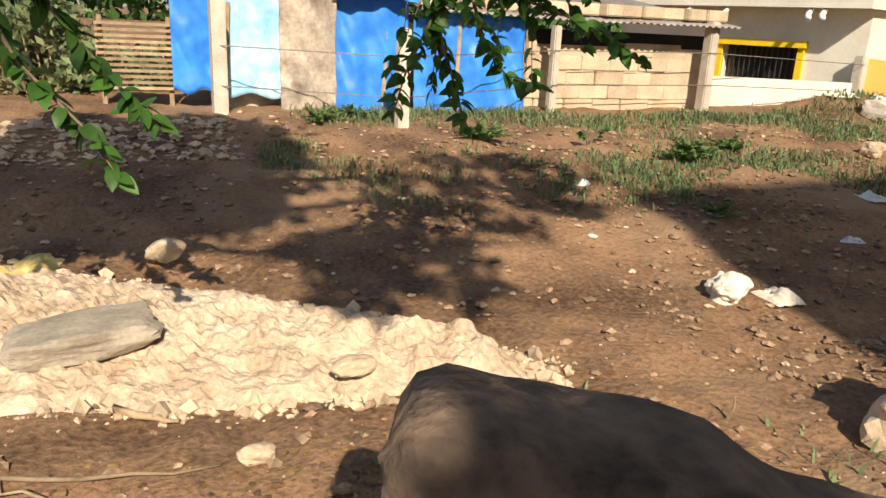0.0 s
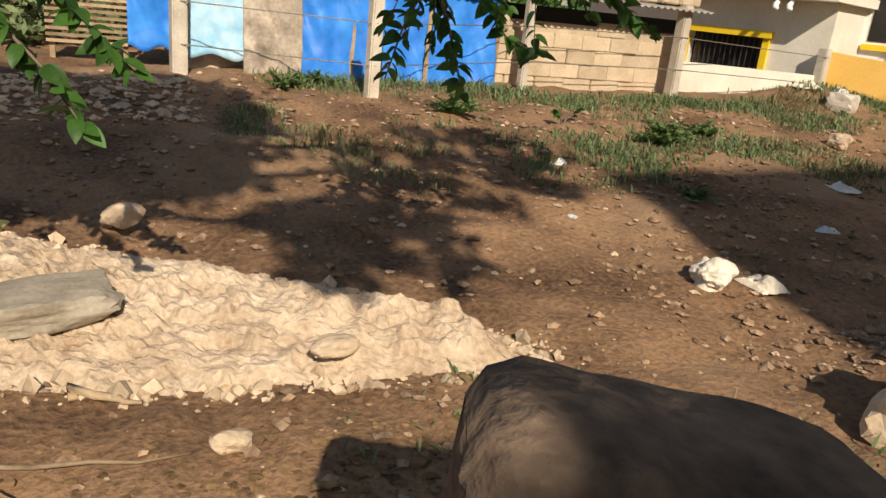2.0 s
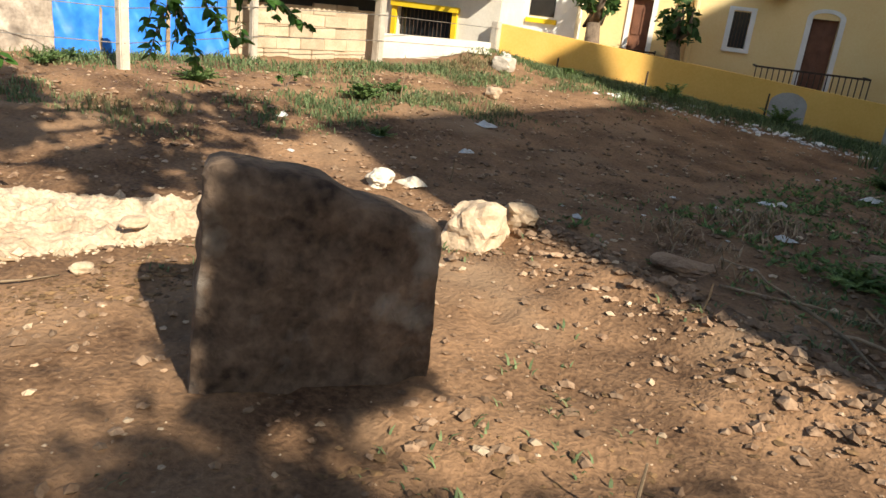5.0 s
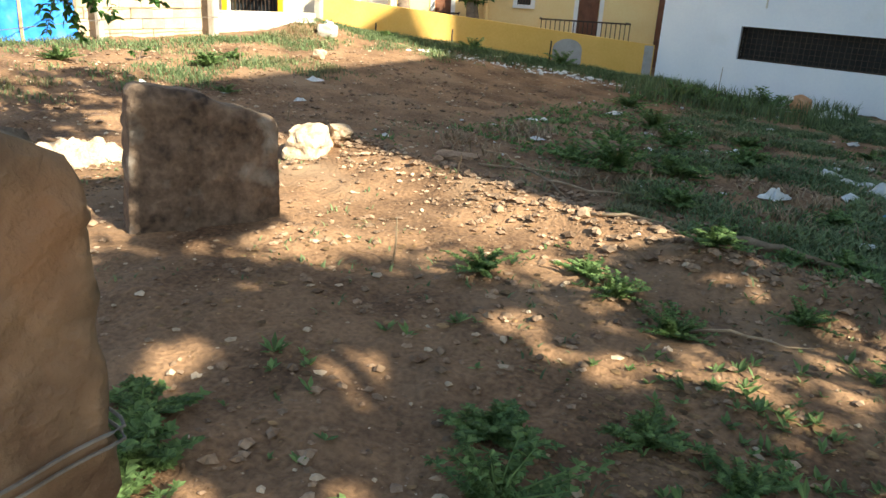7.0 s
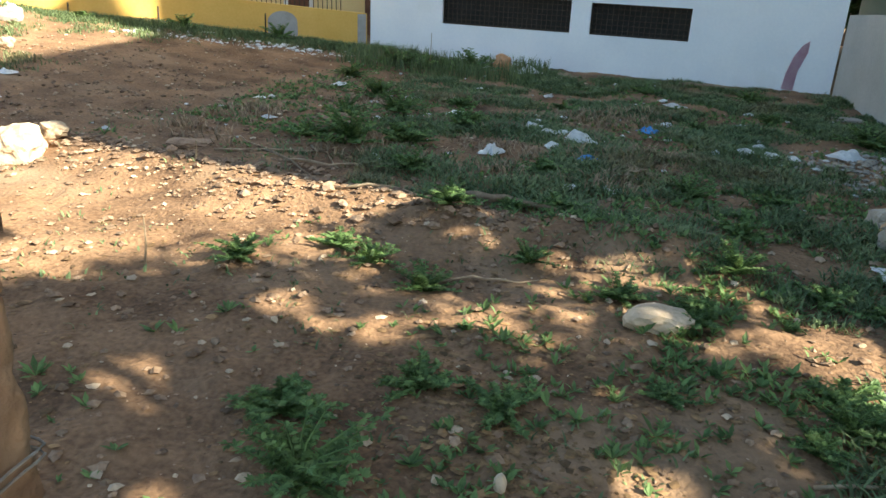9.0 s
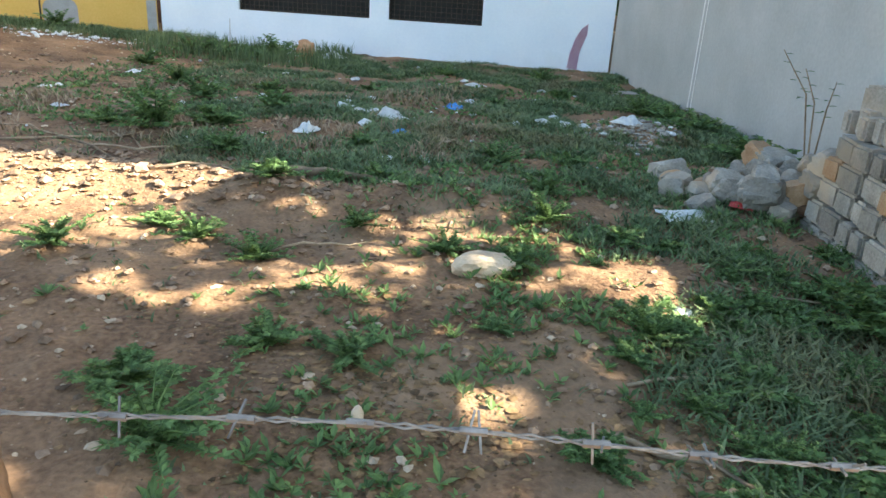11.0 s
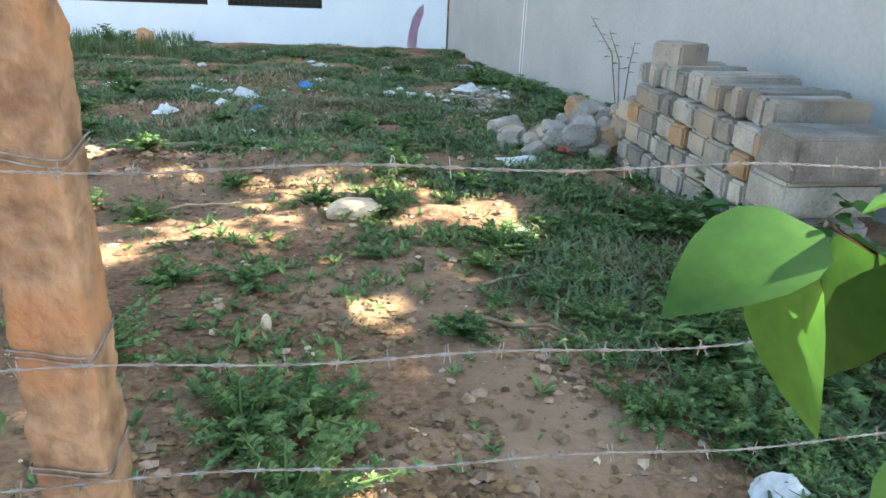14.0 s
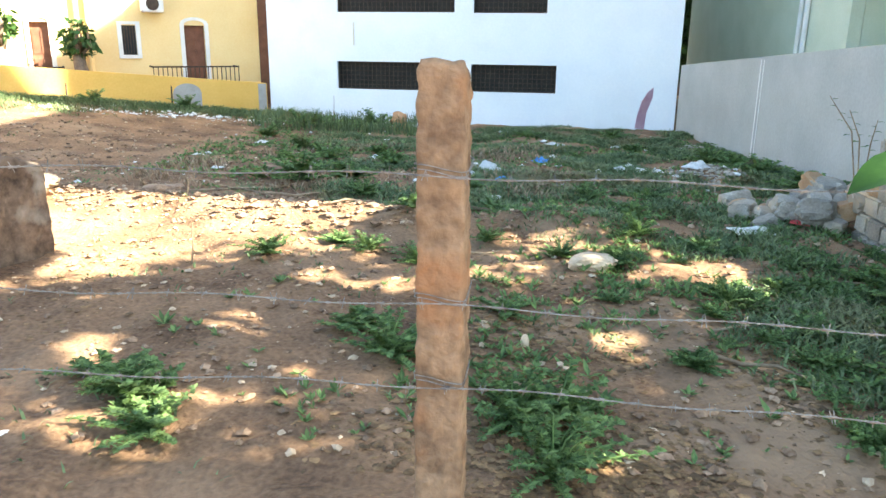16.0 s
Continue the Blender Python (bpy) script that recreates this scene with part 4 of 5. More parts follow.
def spray(parent, path, size, every, seed, radius=0.008, side=3):
    """A twig with leaves along it, all parts of one branch."""
    r = random.Random(seed)
    v, f = tube(path, [radius * (1 - 0.7 * i / (len(path) - 1)) for i in range(len(path))], 6)
    tw = part("twig", mesh("twig", v, f, BARK, True), BARK, parent)
    pts = [Vector(p) for p in path]
    for i in range(len(pts) - 1):
        seg = pts[i + 1] - pts[i]
        n = max(1, int(seg.length / every))
        for k in range(n):
            for s in range(side):
                p = pts[i] + seg * ((k + r.random()) / n)
                d = (seg.normalized() * r.uniform(0.0, 0.7) + Vector((r.uniform(-1, 1), r.uniform(-1, 1), r.uniform(-0.6, 0.4)))).normalized()
                ob = part("leaf", r.choice(leafmesh), LEAF, tw)
                q = d.to_track_quat("X", "Z").to_matrix().to_4x4()
                sc_ = size * r.uniform(0.65, 1.25)
                ob.matrix_basis = Matrix.Translation(p) @ q @ Matrix.Rotation(r.uniform(-0.9, 0.9), 4, "X") @ Matrix.Diagonal((sc_, sc_, sc_, 1))
    return tw


hb = part("branch", mesh("branch", *tube([(-2.6, 1.2, 3.6), (-4.0, 2.8, 3.1), (-5.4, 3.9, 2.2), (-5.8, 4.1, 1.55)], [0.05, 0.04, 0.025, 0.014], 7), BARK, True), BARK, treeA, "long hanging leafy branch")
for k, pth in enumerate((
        [(-5.8, 4.1, 1.55), (-5.82, 4.0, 1.3), (-5.8, 3.9, 1.1), (-5.82, 3.86, 0.94)],
        [(-5.8, 4.1, 1.5), (-5.8, 4.25, 1.38), (-5.78, 4.42, 1.34), (-5.7, 4.62, 1.26), (-5.66, 4.76, 1.16)],
        [(-5.8, 4.1, 1.45), (-5.84, 4.2, 1.22), (-5.86, 4.3, 1.1), (-5.85, 4.44, 1.05)],
        [(-5.8, 4.1, 1.55), (-5.78, 4.38, 1.46), (-5.75, 4.6, 1.38)],
        [(-5.82, 4.0, 1.3), (-5.84, 4.1, 1.05), (-5.84, 4.15, 0.9)])):
    spray(hb, pth, 0.07, 0.034, 20 + k, side=4)
rt = random.Random(77)
for k in range(9):
    y0, z0 = rt.uniform(3.9, 4.55), rt.uniform(1.25, 1.5)
    y1, z1 = y0 + rt.uniform(-0.12, 0.3), z0 - rt.uniform(0.12, 0.32)
    spray(hb, [(-5.8, 4.1, 1.52), (-5.8, (4.1 + y0) / 2, (1.52 + z0) / 2 + 0.03), (-5.8 + rt.uniform(-0.15, 0.1), y0, z0), (-5.8 + rt.uniform(-0.15, 0.1), y1, z1)], 0.06, 0.06, 90 + k, 0.005, side=3)
hb2 = part("branch", mesh("branch", *tube([(-2.9, 1.2, 3.5), (-4.2, 2.0, 3.0), (-5.3, 2.6, 2.0), (-5.5, 2.75, 1.5)], [0.05, 0.04, 0.025, 0.014], 7), BARK, True), BARK, treeA, "long hanging leafy branch")
for k, pth in enumerate((
        [(-5.5, 2.75, 1.5), (-5.52, 2.95, 1.25), (-5.5, 3.08, 1.08), (-5.46, 3.2, 0.96)],
        [(-5.5, 2.75, 1.45), (-5.5, 2.7, 1.25), (-5.5, 2.62, 1.08)],
        [(-5.5, 2.75, 1.4), (-5.5, 2.9, 1.3), (-5.5, 3.05, 1.35), (-5.5, 3.15, 1.28)],
        [(-5.5, 2.75, 1.35), (-5.5, 2.85, 1.12), (-5.48, 3.0, 0.95), (-5.44, 3.08, 0.82)],
        [(-5.5, 2.6, 1.4), (-5.5, 2.5, 1.22), (-5.5, 2.42, 1.12)])):
    spray(hb2, pth, 0.068, 0.035, 40 + k, side=4)
hb.location = (0, -0.4, 0.05)
hb2.location = (0, -0.5, 0.05)
sh = tagged(thing("leafy_shoot", "leafy shoot with broad fresh green leaves by the fence", "plant"), kind="")
v, f = tube([(0.75, 0.15, -0.05), (0.52, 0.1, 0.7), (0.33, 0.03, 1.14), (0.21, 0.02, 1.33), (0.125, 0.02, 1.375)], [0.012, 0.009, 0.006, 0.004, 0.002], 7)
part("stem", mesh("shoot_stem", v, f, BARK, True), BARK, sh)
rl = random.Random(8)
shoot = (((0.125, 0.02, 1.37), (-1, -0.1, -0.22), 0.085), ((0.12, 0.02, 1.36), (-0.25, -0.1, -1), 0.095), ((0.145, 0.02, 1.38), (0.7, -0.2, 0.35), 0.09), ((0.155, 0.03, 1.365), (0.35, 0.1, -0.9), 0.085), ((0.17, 0.02, 1.35), (0.8, -0.1, -0.4), 0.095),
         ((0.2, 0.02, 1.34), (0.3, -0.2, 0.8), 0.085), ((0.22, 0.02, 1.31), (0.7, 0.1, 0.3), 0.09), ((0.27, 0.01, 1.22), (-0.6, -0.3, -0.6), 0.095), ((0.29, 0.0, 1.19), (-0.3, -0.3, -0.9), 0.105), ((0.3, 0.02, 1.15), (-0.75, -0.2, -0.45), 0.1), ((0.31, 0.02, 1.17), (0.3, -0.3, -0.7), 0.1), ((0.36, 0.03, 1.08), (-0.5, -0.3, -0.7), 0.1), ((0.4, 0.05, 1.0), (-0.2, -0.4, -0.8), 0.1))
for k, (p, d, s) in enumerate(shoot):
    ob = part("leaf", leafmesh[k % 3], LEAF, sh)
    dd = Vector(d).normalized()
    ob.matrix_basis = Matrix.Translation(p) @ dd.to_track_quat("X", "Z").to_matrix().to_4x4() @ Matrix.Rotation(rl.uniform(-0.5, 0.5), 4, "X") @ Matrix.Diagonal((s * 1.15, s * 1.5, s * 1.3, 1))
sh.location = (0.035, 0.0, 0.0)


for bx0, by0, n, s0, sd in ((2.25, 2.95, 90, 0.13, 1), (2.45, 3.25, 60, 0.12, 2), (-8.75, 5.9, 24, 0.06, 3)):
    bush = thing("leafy_bush", "dense low bush with broad dark green leaves", "bush", (bx0, by0, ground_z(bx0, by0)))
    rr = random.Random(sd)
    for k in range(n // 10):
        a = rr.uniform(0, 6.28)
        e = Vector((0.3 * math.cos(a) * s0 / 0.13, 0.3 * math.sin(a) * s0 / 0.13, rr.uniform(0.15, 0.42) * s0 / 0.13))
        part("stem", mesh("stem", *tube([(0, 0, -0.02), tuple(e * 0.5 + Vector((0, 0, 0.05))), tuple(e)], [0.008, 0.006, 0.003], 5), BARK), BARK, bush)
        for q in range(10):
            p = e * rr.uniform(0.4, 1.05)
            d = (Vector((e.x, e.y, 0)) * 2 + Vector((rr.uniform(-1, 1), rr.uniform(-1, 1), rr.uniform(-0.4, 0.4)))).normalized()
            lf = part("leaf", leafmesh[q % 3], LEAF, bush)
            sz = s0 * rr.uniform(0.7, 1.2)
            lf.matrix_basis = Matrix.Translation(p) @ d.to_track_quat("X", "Z").to_matrix().to_4x4() @ Matrix.Rotation(rr.uniform(-0.6, 0.6), 4, "X") @ Matrix.Diagonal((sz, sz * 1.2, sz, 1))
for k, e in enumerate(((-0.35, 0.1, 0.62), (-0.18, 0.05, 0.5), (0.05, 0.0, 0.42))):
    if k == 0:
        wallweed = thing("wall_weed", "thin bare weed leaning on the grey wall", "plant", (2.72, 6.1, 0.45))
    part("stem", mesh("stem", *tube([(0, 0, -0.5), (e[0] * 0.4, e[1] * 0.4, e[2] * 0.5), e], [0.008, 0.006, 0.003], 5), DRY), DRY, wallweed)
    for q in range(7):
        lf = part("leaf", leafmesh[q % 3], LEAF, wallweed)
        lf.matrix_basis = Matrix.Translation(Vector(e) * (0.35 + 0.1 * q)) @ Vector(((-1) ** q * 0.8, -0.4, 0.3)).to_track_quat("X", "Z").to_matrix().to_4x4() @ Matrix.Diagonal((0.06, 0.06, 0.06, 1))
for k, (c, r_, n) in enumerate((((-11.6, 1.3, 0.85), (0.7, 0.75, 0.4), 2200), ((-13.5, 0.2, 1.2), (1.2, 1.6, 0.7), 3500), ((-12.2, 2.4, 0.7), (0.5, 0.4, 0.3), 800))):
    scr = thing("scrub_bush", "dry tangled scrub beside the shacks", "bush")
    tagged(part("foliage", crown("scrub", c, r_, n, 0.06, GRASS, 50 + k, 40), GRASS, scr), kind="stuff")
    for q in range(5):
        v, f = tube([(c[0] + 0.1 * q - 0.2, c[1] + 0.1 * (q % 3), 0.2), (c[0] + 0.25 * (q - 2) * r_[0], c[1] + 0.2 * r_[1] * (q % 3 - 1), c[2] + 0.5 * r_[2])], [0.02, 0.006], 5)
        part("stem", mesh("stem", v, f, DRY), DRY, scr)
far_rows = crown("far_trees", (-60, 10, 3.5), (6, 70, 4.5), 16000, 0.6, CROWNLEAF, 70, 220)
tagged(new("far_trees", far_rows), "distant row of dark trees", "trees", kind="stuff")


# ---- weeds, grass, litter, clods
def weedmesh(seed, stems, tall, leaf):
    r = random.Random(seed)
    st_, lv = [], []
    for _ in range(stems):
        a, lean, h = r.uniform(0, 6.28), r.uniform(0.3, 1.6), tall * r.uniform(0.35, 0.95)
        tip = Vector((math.cos(a) * lean * h, math.sin(a) * lean * h, h * max(0.3, 1 - 0.5 * lean)))
        mid = Vector((tip.x * 0.35, tip.y * 0.35, tip.z * 0.62))
        st_.append(tube([(0, 0, -0.02), tuple(mid), tuple(tip)], [0.006, 0.004, 0.002], 4))
        for k in range(12):
            u = 0.2 + 0.8 * k / 11
            p = mid * (2 * u * (1 - u)) + tip * (u * u) + Vector((0, 0, 0))
            w = a + (1.2 if k % 2 else -1.2) + r.uniform(-0.4, 0.4)
            for q in range(6):
                wv = w + (q - 2.5) * 0.42
                d = Vector((math.cos(wv), math.sin(wv), r.uniform(-0.1, 0.4)))
                n = Vector((-d.y, d.x, 0)) * leaf * 0.2
                e = p + d * leaf * r.uniform(0.6, 1.1)
                c = p + d * leaf * 0.5
                lv.append(([tuple(p), tuple(c + n + Vector((0, 0, 0.006))), tuple(e), tuple(c - n)], [(0, 1, 2, 3)]))
    return mesh("stems", *join(st_), WEED), mesh("foliage", *join(lv), WEED)


weeds = [weedmesh(60 + k, 20 + 5 * k, 0.17 + 0.05 * (k % 3), 0.036) for k in range(4)]
spots = [(-1.7, 4.35, 1.0), (-1.45, 4.2, 0.8), (-1.05, 4.0, 0.7), (0.32, 4.05, 1.0), (-0.4, 2.95, 1.1), (-0.05, 4.2, 0.8), (-0.95, 2.35, 1.3), (-1.2, 2.7, 1.2), (-0.75, 3.0, 1.1), (-0.15, 1.85, 1.4), (-0.35, 1.8, 1.2), (-1.95, 1.75, 1.5), (-2.2, 1.95, 1.3), (-1.75, 1.5, 1.2), (2.3, 3.55, 1.9), (2.15, 3.3, 2.0), (2.35, 3.0, 2.0), (2.0, 3.6, 1.5), (1.5, 2.2, 1.4), (1.7, 2.6, 1.5), (1.2, 2.9, 1.0), (1.35, 1.6, 1.2), (-2.7, 6.8, 1.7), (-2.3, 7.2, 1.6), (-3.2, 6.9, 1.4), (-2.9, 8.6, 1.6), (-3.6, 9.8, 1.6), (-4.1, 12.9, 2.2), (-3.7, 13.1, 2.4), (-4.5, 12.7, 1.8), (-3.2, 13.2, 1.8), (-2.0, 8.2, 1.5), (2.35, 8.9, 1.8), (2.5, 8.3, 1.6), (2.2, 9.5, 1.5), (-1.2, 4.9, 1.0), (-0.6, 5.6, 1.0), (0.6, 5.4, 1.0), (-0.2, 1.4, 1.2), (0.5, 2.4, 0.9), (0.9, 3.5, 1.0), (-2.1, 3.9, 0.9), (-7.2, 6.05, 0.6), (-8.3, 6.6, 1.3), (-8.6, 7.2, 1.2), (-8.9, 5.0, 1.1), (-8.3, 12.3, 1.3), (-9.6, 11.4, 1.2), (-9.9, 4.1, 1.2), (-9.7, 3.8, 1.0), (-7.0, 13.4, 1.4), (2.55, 6.7, 1.9), (2.6, 6.3, 1.6), (2.3, 2.6, 2.2), (1.9, 2.0, 1.8), (0.75, 3.1, 0.8), (0.2, 3.3, 0.6), (-0.6, 4.5, 0.7), (0.55, 4.7, 0.8), (-0.9, 5.4, 0.7), (1.0, 4.6, 1.0), (-1.4, 5.7, 0.8), (0.3, 6.4, 1.0), (-0.9, 6.6, 1.1), (0.9, 6.3, 0.9), (-1.9, 6.2, 1.0), (-3.3, 8.0, 1.2), (-2.4, 9.6, 1.3), (-1.2, 10.2, 1.2), (0.4, 9.6, 1.0), (-4.6, 11.2, 1.3), (1.3, 10.6, 1.1), (-0.3, 12.2, 1.2), (1.2, 12.4, 1.2)]
rg = random.Random(19)
while len(spots) < 190:
    x, y = rg.uniform(0.5, 2.5), rg.uniform(1.2, 4.6)
    if rg.random() < step((x - 0.35 - 0.12 * (y - 1.2)) / 0.9):
        spots.append((x, y, rg.uniform(0.4, 0.8)))
for k, (x, y, s) in enumerate(spots):
    t0 = thing("weed_plant", "low feathery green weed growing in bare earth", "plant", (x, y, ground_z(x, y)), (k * 77) % 360, group="weeds in the plot")
    s *= 0.85 if y < 3.2 and x < 1.0 else 1.0
    t0.scale = (s, s, s * (0.85 + 0.3 * ((k * 13) % 7) / 6))
    a, b_ = weeds[k % 4]
    part("stem", a, WEED, t0)
    part("foliage", b_, WEED, t0)


def blades(name, label, count, area, keep, tall, seed, material, spread=0.5):
    r = np.random.RandomState(seed)
    vs, fs = [], []
    got = 0
    while got < count:
        x, y = r.uniform(area[0], area[1]), r.uniform(area[2], area[3])
        d = keep(x, y)
        if r.rand() > d:
            continue
        z = ground_z(x, y) - 0.01
        for _ in range(3):
            bx_, by_ = x + r.normal() * 0.025, y + r.normal() * 0.025
            h, a, w = tall * r.uniform(0.4, 1.2) * (0.5 + 0.5 * d), r.uniform(0, 6.28), r.uniform(0.003, 0.007)
            lx, ly = math.cos(a) * h * spread, math.sin(a) * h * spread
            px_, py_ = -math.sin(a) * w, math.cos(a) * w
            o = len(vs)
            vs += [(bx_ - px_, by_ - py_, z), (bx_ + px_, by_ + py_, z), (bx_ + lx * 0.4 + px_, by_ + ly * 0.4 + py_, z + h * 0.65), (bx_ + lx * 0.4 - px_, by_ + ly * 0.4 - py_, z + h * 0.65), (bx_ + lx, by_ + ly, z + h * 0.9)]
            fs += [(o, o + 1, o + 2, o + 3), (o + 3, o + 2, o + 4)]
        got += 1
    tagged(new(name, mesh(name, vs, fs, material)), label, "grass", kind="stuff")


def field(x, y):
    p = fbm(x * 0.9, y * 0.9, 11, 4) + 0.25 * fbm(x * 3.5, y * 3.5, 12, 2)
    east = step((x + 0.35 + 0.25 * (y - 4)) / 1.2) if y < 5.5 else step((x + 3.6 + 0.15 * (y - 6)) / 1.4)
    return min(1.0, max(0.0, (0.12 + p * 2.4 + east * 0.45))) * (0.04 + 0.96 * east)


blades("grass_field", "patchy short grass and creepers over bare earth", 42000, (-5.5, 2.9, 1.0, 13.9), field, 0.085, 1, GRASS, 1.1)
blades("bank_grass", "short sunlit grass near the shacks", 4200, (-10.1, -6.8, 3.2, 11.5), lambda x, y: max(0.0, min(1.0, 0.1 + 2.2 * fbm(x * 0.8, y * 0.8, 21, 3) + 0.8 * step((-x - 9.0) / 0.8))) * step((-x - 7.2) / 0.6), 0.1, 2, GRASS, 0.6)
blades("wall_grass", "grass along the foot of the yellow wall", 5000, (-11, -4.6, 9.4, 14.6), lambda x, y: max(0.0, 1 - abs((y - 14.3 - 0.68 * (x + 6.0)) + 0.55) / 0.9), 0.13, 3, GRASS, 0.6)


def scatter(name, label, category, count, area, keep, lo, hi, material, seed, squash=0.6):
    """Small angular lumps strewn on the ground, one mesh."""
    r = np.random.RandomState(seed)
    base = np.array([(1, 0, 0), (-1, 0, 0), (0, 1, 0), (0, -1, 0), (0, 0, 1), (0, 0, -1), (0.62, 0.62, 0.45), (-0.62, 0.62, 0.45), (0.62, -0.62, 0.45), (-0.62, -0.62, 0.45)])
    tri = [(4, 0, 6), (6, 2, 4), (4, 2, 7), (7, 1, 4), (4, 1, 9), (9, 3, 4), (4, 3, 8), (8, 0, 4), (0, 2, 6), (2, 1, 7), (1, 3, 9), (3, 0, 8), (0, 5, 2), (2, 5, 1), (1, 5, 3), (3, 5, 0)]
    vs, fs = [], []
    got = 0
    while got < count:
        x, y = r.uniform(area[0], area[1]), r.uniform(area[2], area[3])
        if r.rand() > keep(x, y):
            continue
        s = lo + (hi - lo) * r.rand() ** 4
        a = r.uniform(0, 6.28)
        p = base * r.uniform(0.6, 1.25, (10, 1)) * s * np.array([1, r.uniform(0.6, 1), squash * r.uniform(0.6, 1.2)])
        c, q = math.cos(a), math.sin(a)
        z = ground_z(x, y)
        o = len(vs)
        vs += [(x + u * c - v * q, y + u * q + v * c, z + w + s * 0.15) for u, v, w in p]
        fs += [(i + o, j + o, k + o) for i, j, k in tri]
        got += 1
    tagged(new(name, mesh(name, vs, fs, material)), label, category, kind="stuff")


def bankzone(x, y):
    u = (y - 1.41) / 2.75
    return 1.0 if 0 < u < 1 and abs(x - (-6.52 + 0.92 * u)) < 0.66 - 0.5 * u * u else 0.0


scatter("clods", "clods of brown earth strewn over the plot", "clod", 15000, (-9.8, 2.4, 1.4, 9.5), lambda x, y: 0.35 + 0.65 * step((fbm(x, y, 31) + 0.2) * 2), 0.005, 0.04, CLOD, 5)
scatter("ridge_clods", "lumpy clods along the low ridge", "clod", 1500, (-5.6, -0.8, 4.6, 6.0), lambda x, y: math.exp(-((y - (5.15 - 0.16 * (x + 2.5))) / 0.3) ** 2), 0.012, 0.06, CLOD, 6)
scatter("pale_lumps", "pale lumps on the soil bank", "lump", 2600, (-7.2, -4.9, 1.36, 4.26), bankzone, 0.008, 0.05, LIGHTROCK, 7, 0.9)
scatter("pebbles", "pale pebbles over the plot", "pebble", 3600, (-10, 2.6, 1.4, 13.5), lambda x, y: 0.5, 0.006, 0.035, LIGHTROCK, 8)
scatter("rubble_heap", "pale rubble heap near the far scrub", "rubble", 700, (-9.6, -8.4, 0.9, 3.1), lambda x, y: 1.0, 0.02, 0.07, LIGHTROCK, 9)
scatter("wall_rubble", "white rubble at the foot of the yellow wall", "rubble", 420, (-8.6, -4.4, 10.2, 14.2), lambda x, y: max(0.0, 1 - abs((y - 13.2 - 0.66 * (x + 6.0)) + 0.3) / 0.5), 0.012, 0.06, WHITETRIM, 10)
scatter("fallen_leaves", "dead brown leaves on the earth", "leaves", 1200, (-5.6, -3.9, 1.7, 4.1), lambda x, y: math.exp(-((x + 5.02) / 0.2) ** 2), 0.008, 0.03, DEADLEAF, 12, 0.25)
scatter("fallen_leaves", "dead brown leaves among the weeds", "leaves", 900, (-1.4, 1.2, 1.6, 4.6), lambda x, y: max(0.05, fbm(x * 2, y * 2, 41)), 0.008, 0.03, DEADLEAF, 13, 0.25)
scatter("twig_litter", "dark dry twigs and mulch on the earth", "mulch", 2600, (-3.4, 1.6, 1.3, 6.4), lambda x, y: max(0.03, 0.2 + 1.6 * fbm(x * 1.6, y * 1.6, 51)), 0.006, 0.035, DEADLEAF, 15, 0.18)
scatter("mulch", "dark leaf mulch and chips on the shaded earth", "mulch", 15000, (-1.2, 2.4, 0.6, 3.6), lambda x, y: max(0.05, min(1.0, 0.35 + 2.0 * fbm(x * 1.1, y * 1.1, 52))) * step((x + 1.2) * 1.2), 0.006, 0.032, DEADLEAF, 25, 0.2)
scatter("shade_clods", "small clods in the shaded ground", "clod", 3500, (-9, 1.5, 5.3, 11.5), lambda x, y: 0.3 + fbm(x, y, 61), 0.008, 0.045, CLOD, 16)
scatter("paper_bits", "white scraps of paper and plastic strewn over the grass", "litter", 240, (-5.2, 2.4, 6.2, 13.6), lambda x, y: 0.12 + math.exp(-((x + 1.0) / 0.7) ** 2 - ((y - 8.4) / 0.7) ** 2) + 0.7 * math.exp(-((x - 1.5) / 0.5) ** 2 - ((y - 8.2) / 0.5) ** 2) + 0.5 * math.exp(-((y - 13.3) / 0.25) ** 2), 0.02, 0.1, PLASTIC, 17, 0.5)
blades("dry_weeds", "dry brown weed stalks among the grass", 1300, (-4.6, 0.4, 6.2, 10.5), lambda x, y: max(0.0, min(1.0, 0.2 + 2.0 * fbm(x, y, 71, 3))), 0.13, 4, DRY, 0.9)
blades("wall_weeds", "taller weeds along the white wall", 900, (-5.4, -2.0, 12.2, 14.0), lambda x, y: 0.7, 0.34, 5, GRASS, 0.4)
def sprigs(name, label, count, area, keep, seed):
    """Many tiny seedlings, each a rosette of narrow leaves."""
    r = np.random.RandomState(seed)
    vs, fs = [], []
    got = 0
    while got < count:
        x, y = r.uniform(area[0], area[1]), r.uniform(area[2], area[3])
        if r.rand() > keep(x, y):
            continue
        got += 1
        z = ground_z(x, y)
        size = r.uniform(0.02, 0.06)
        for q in range(r.randint(5, 10)):
            a = r.uniform(0, 6.283)
            c, s, up = math.cos(a), math.sin(a), r.uniform(0.2, 1.1)
            w, k = size * 0.22, len(vs)
            h = size * r.uniform(0.6, 1.2)
            vs += [(x, y, z), (x + c * h * 0.5 - s * w, y + s * h * 0.5 + c * w, z + h * up * 0.6), (x + c * h, y + s * h, z + h * up), (x + c * h * 0.5 + s * w, y + s * h * 0.5 - c * w, z + h * up * 0.6)]
            fs.append((k, k + 1, k + 2, k + 3))
    return tagged(new(name, mesh(name, vs, fs, WEED)), label, "weeds", kind="stuff")


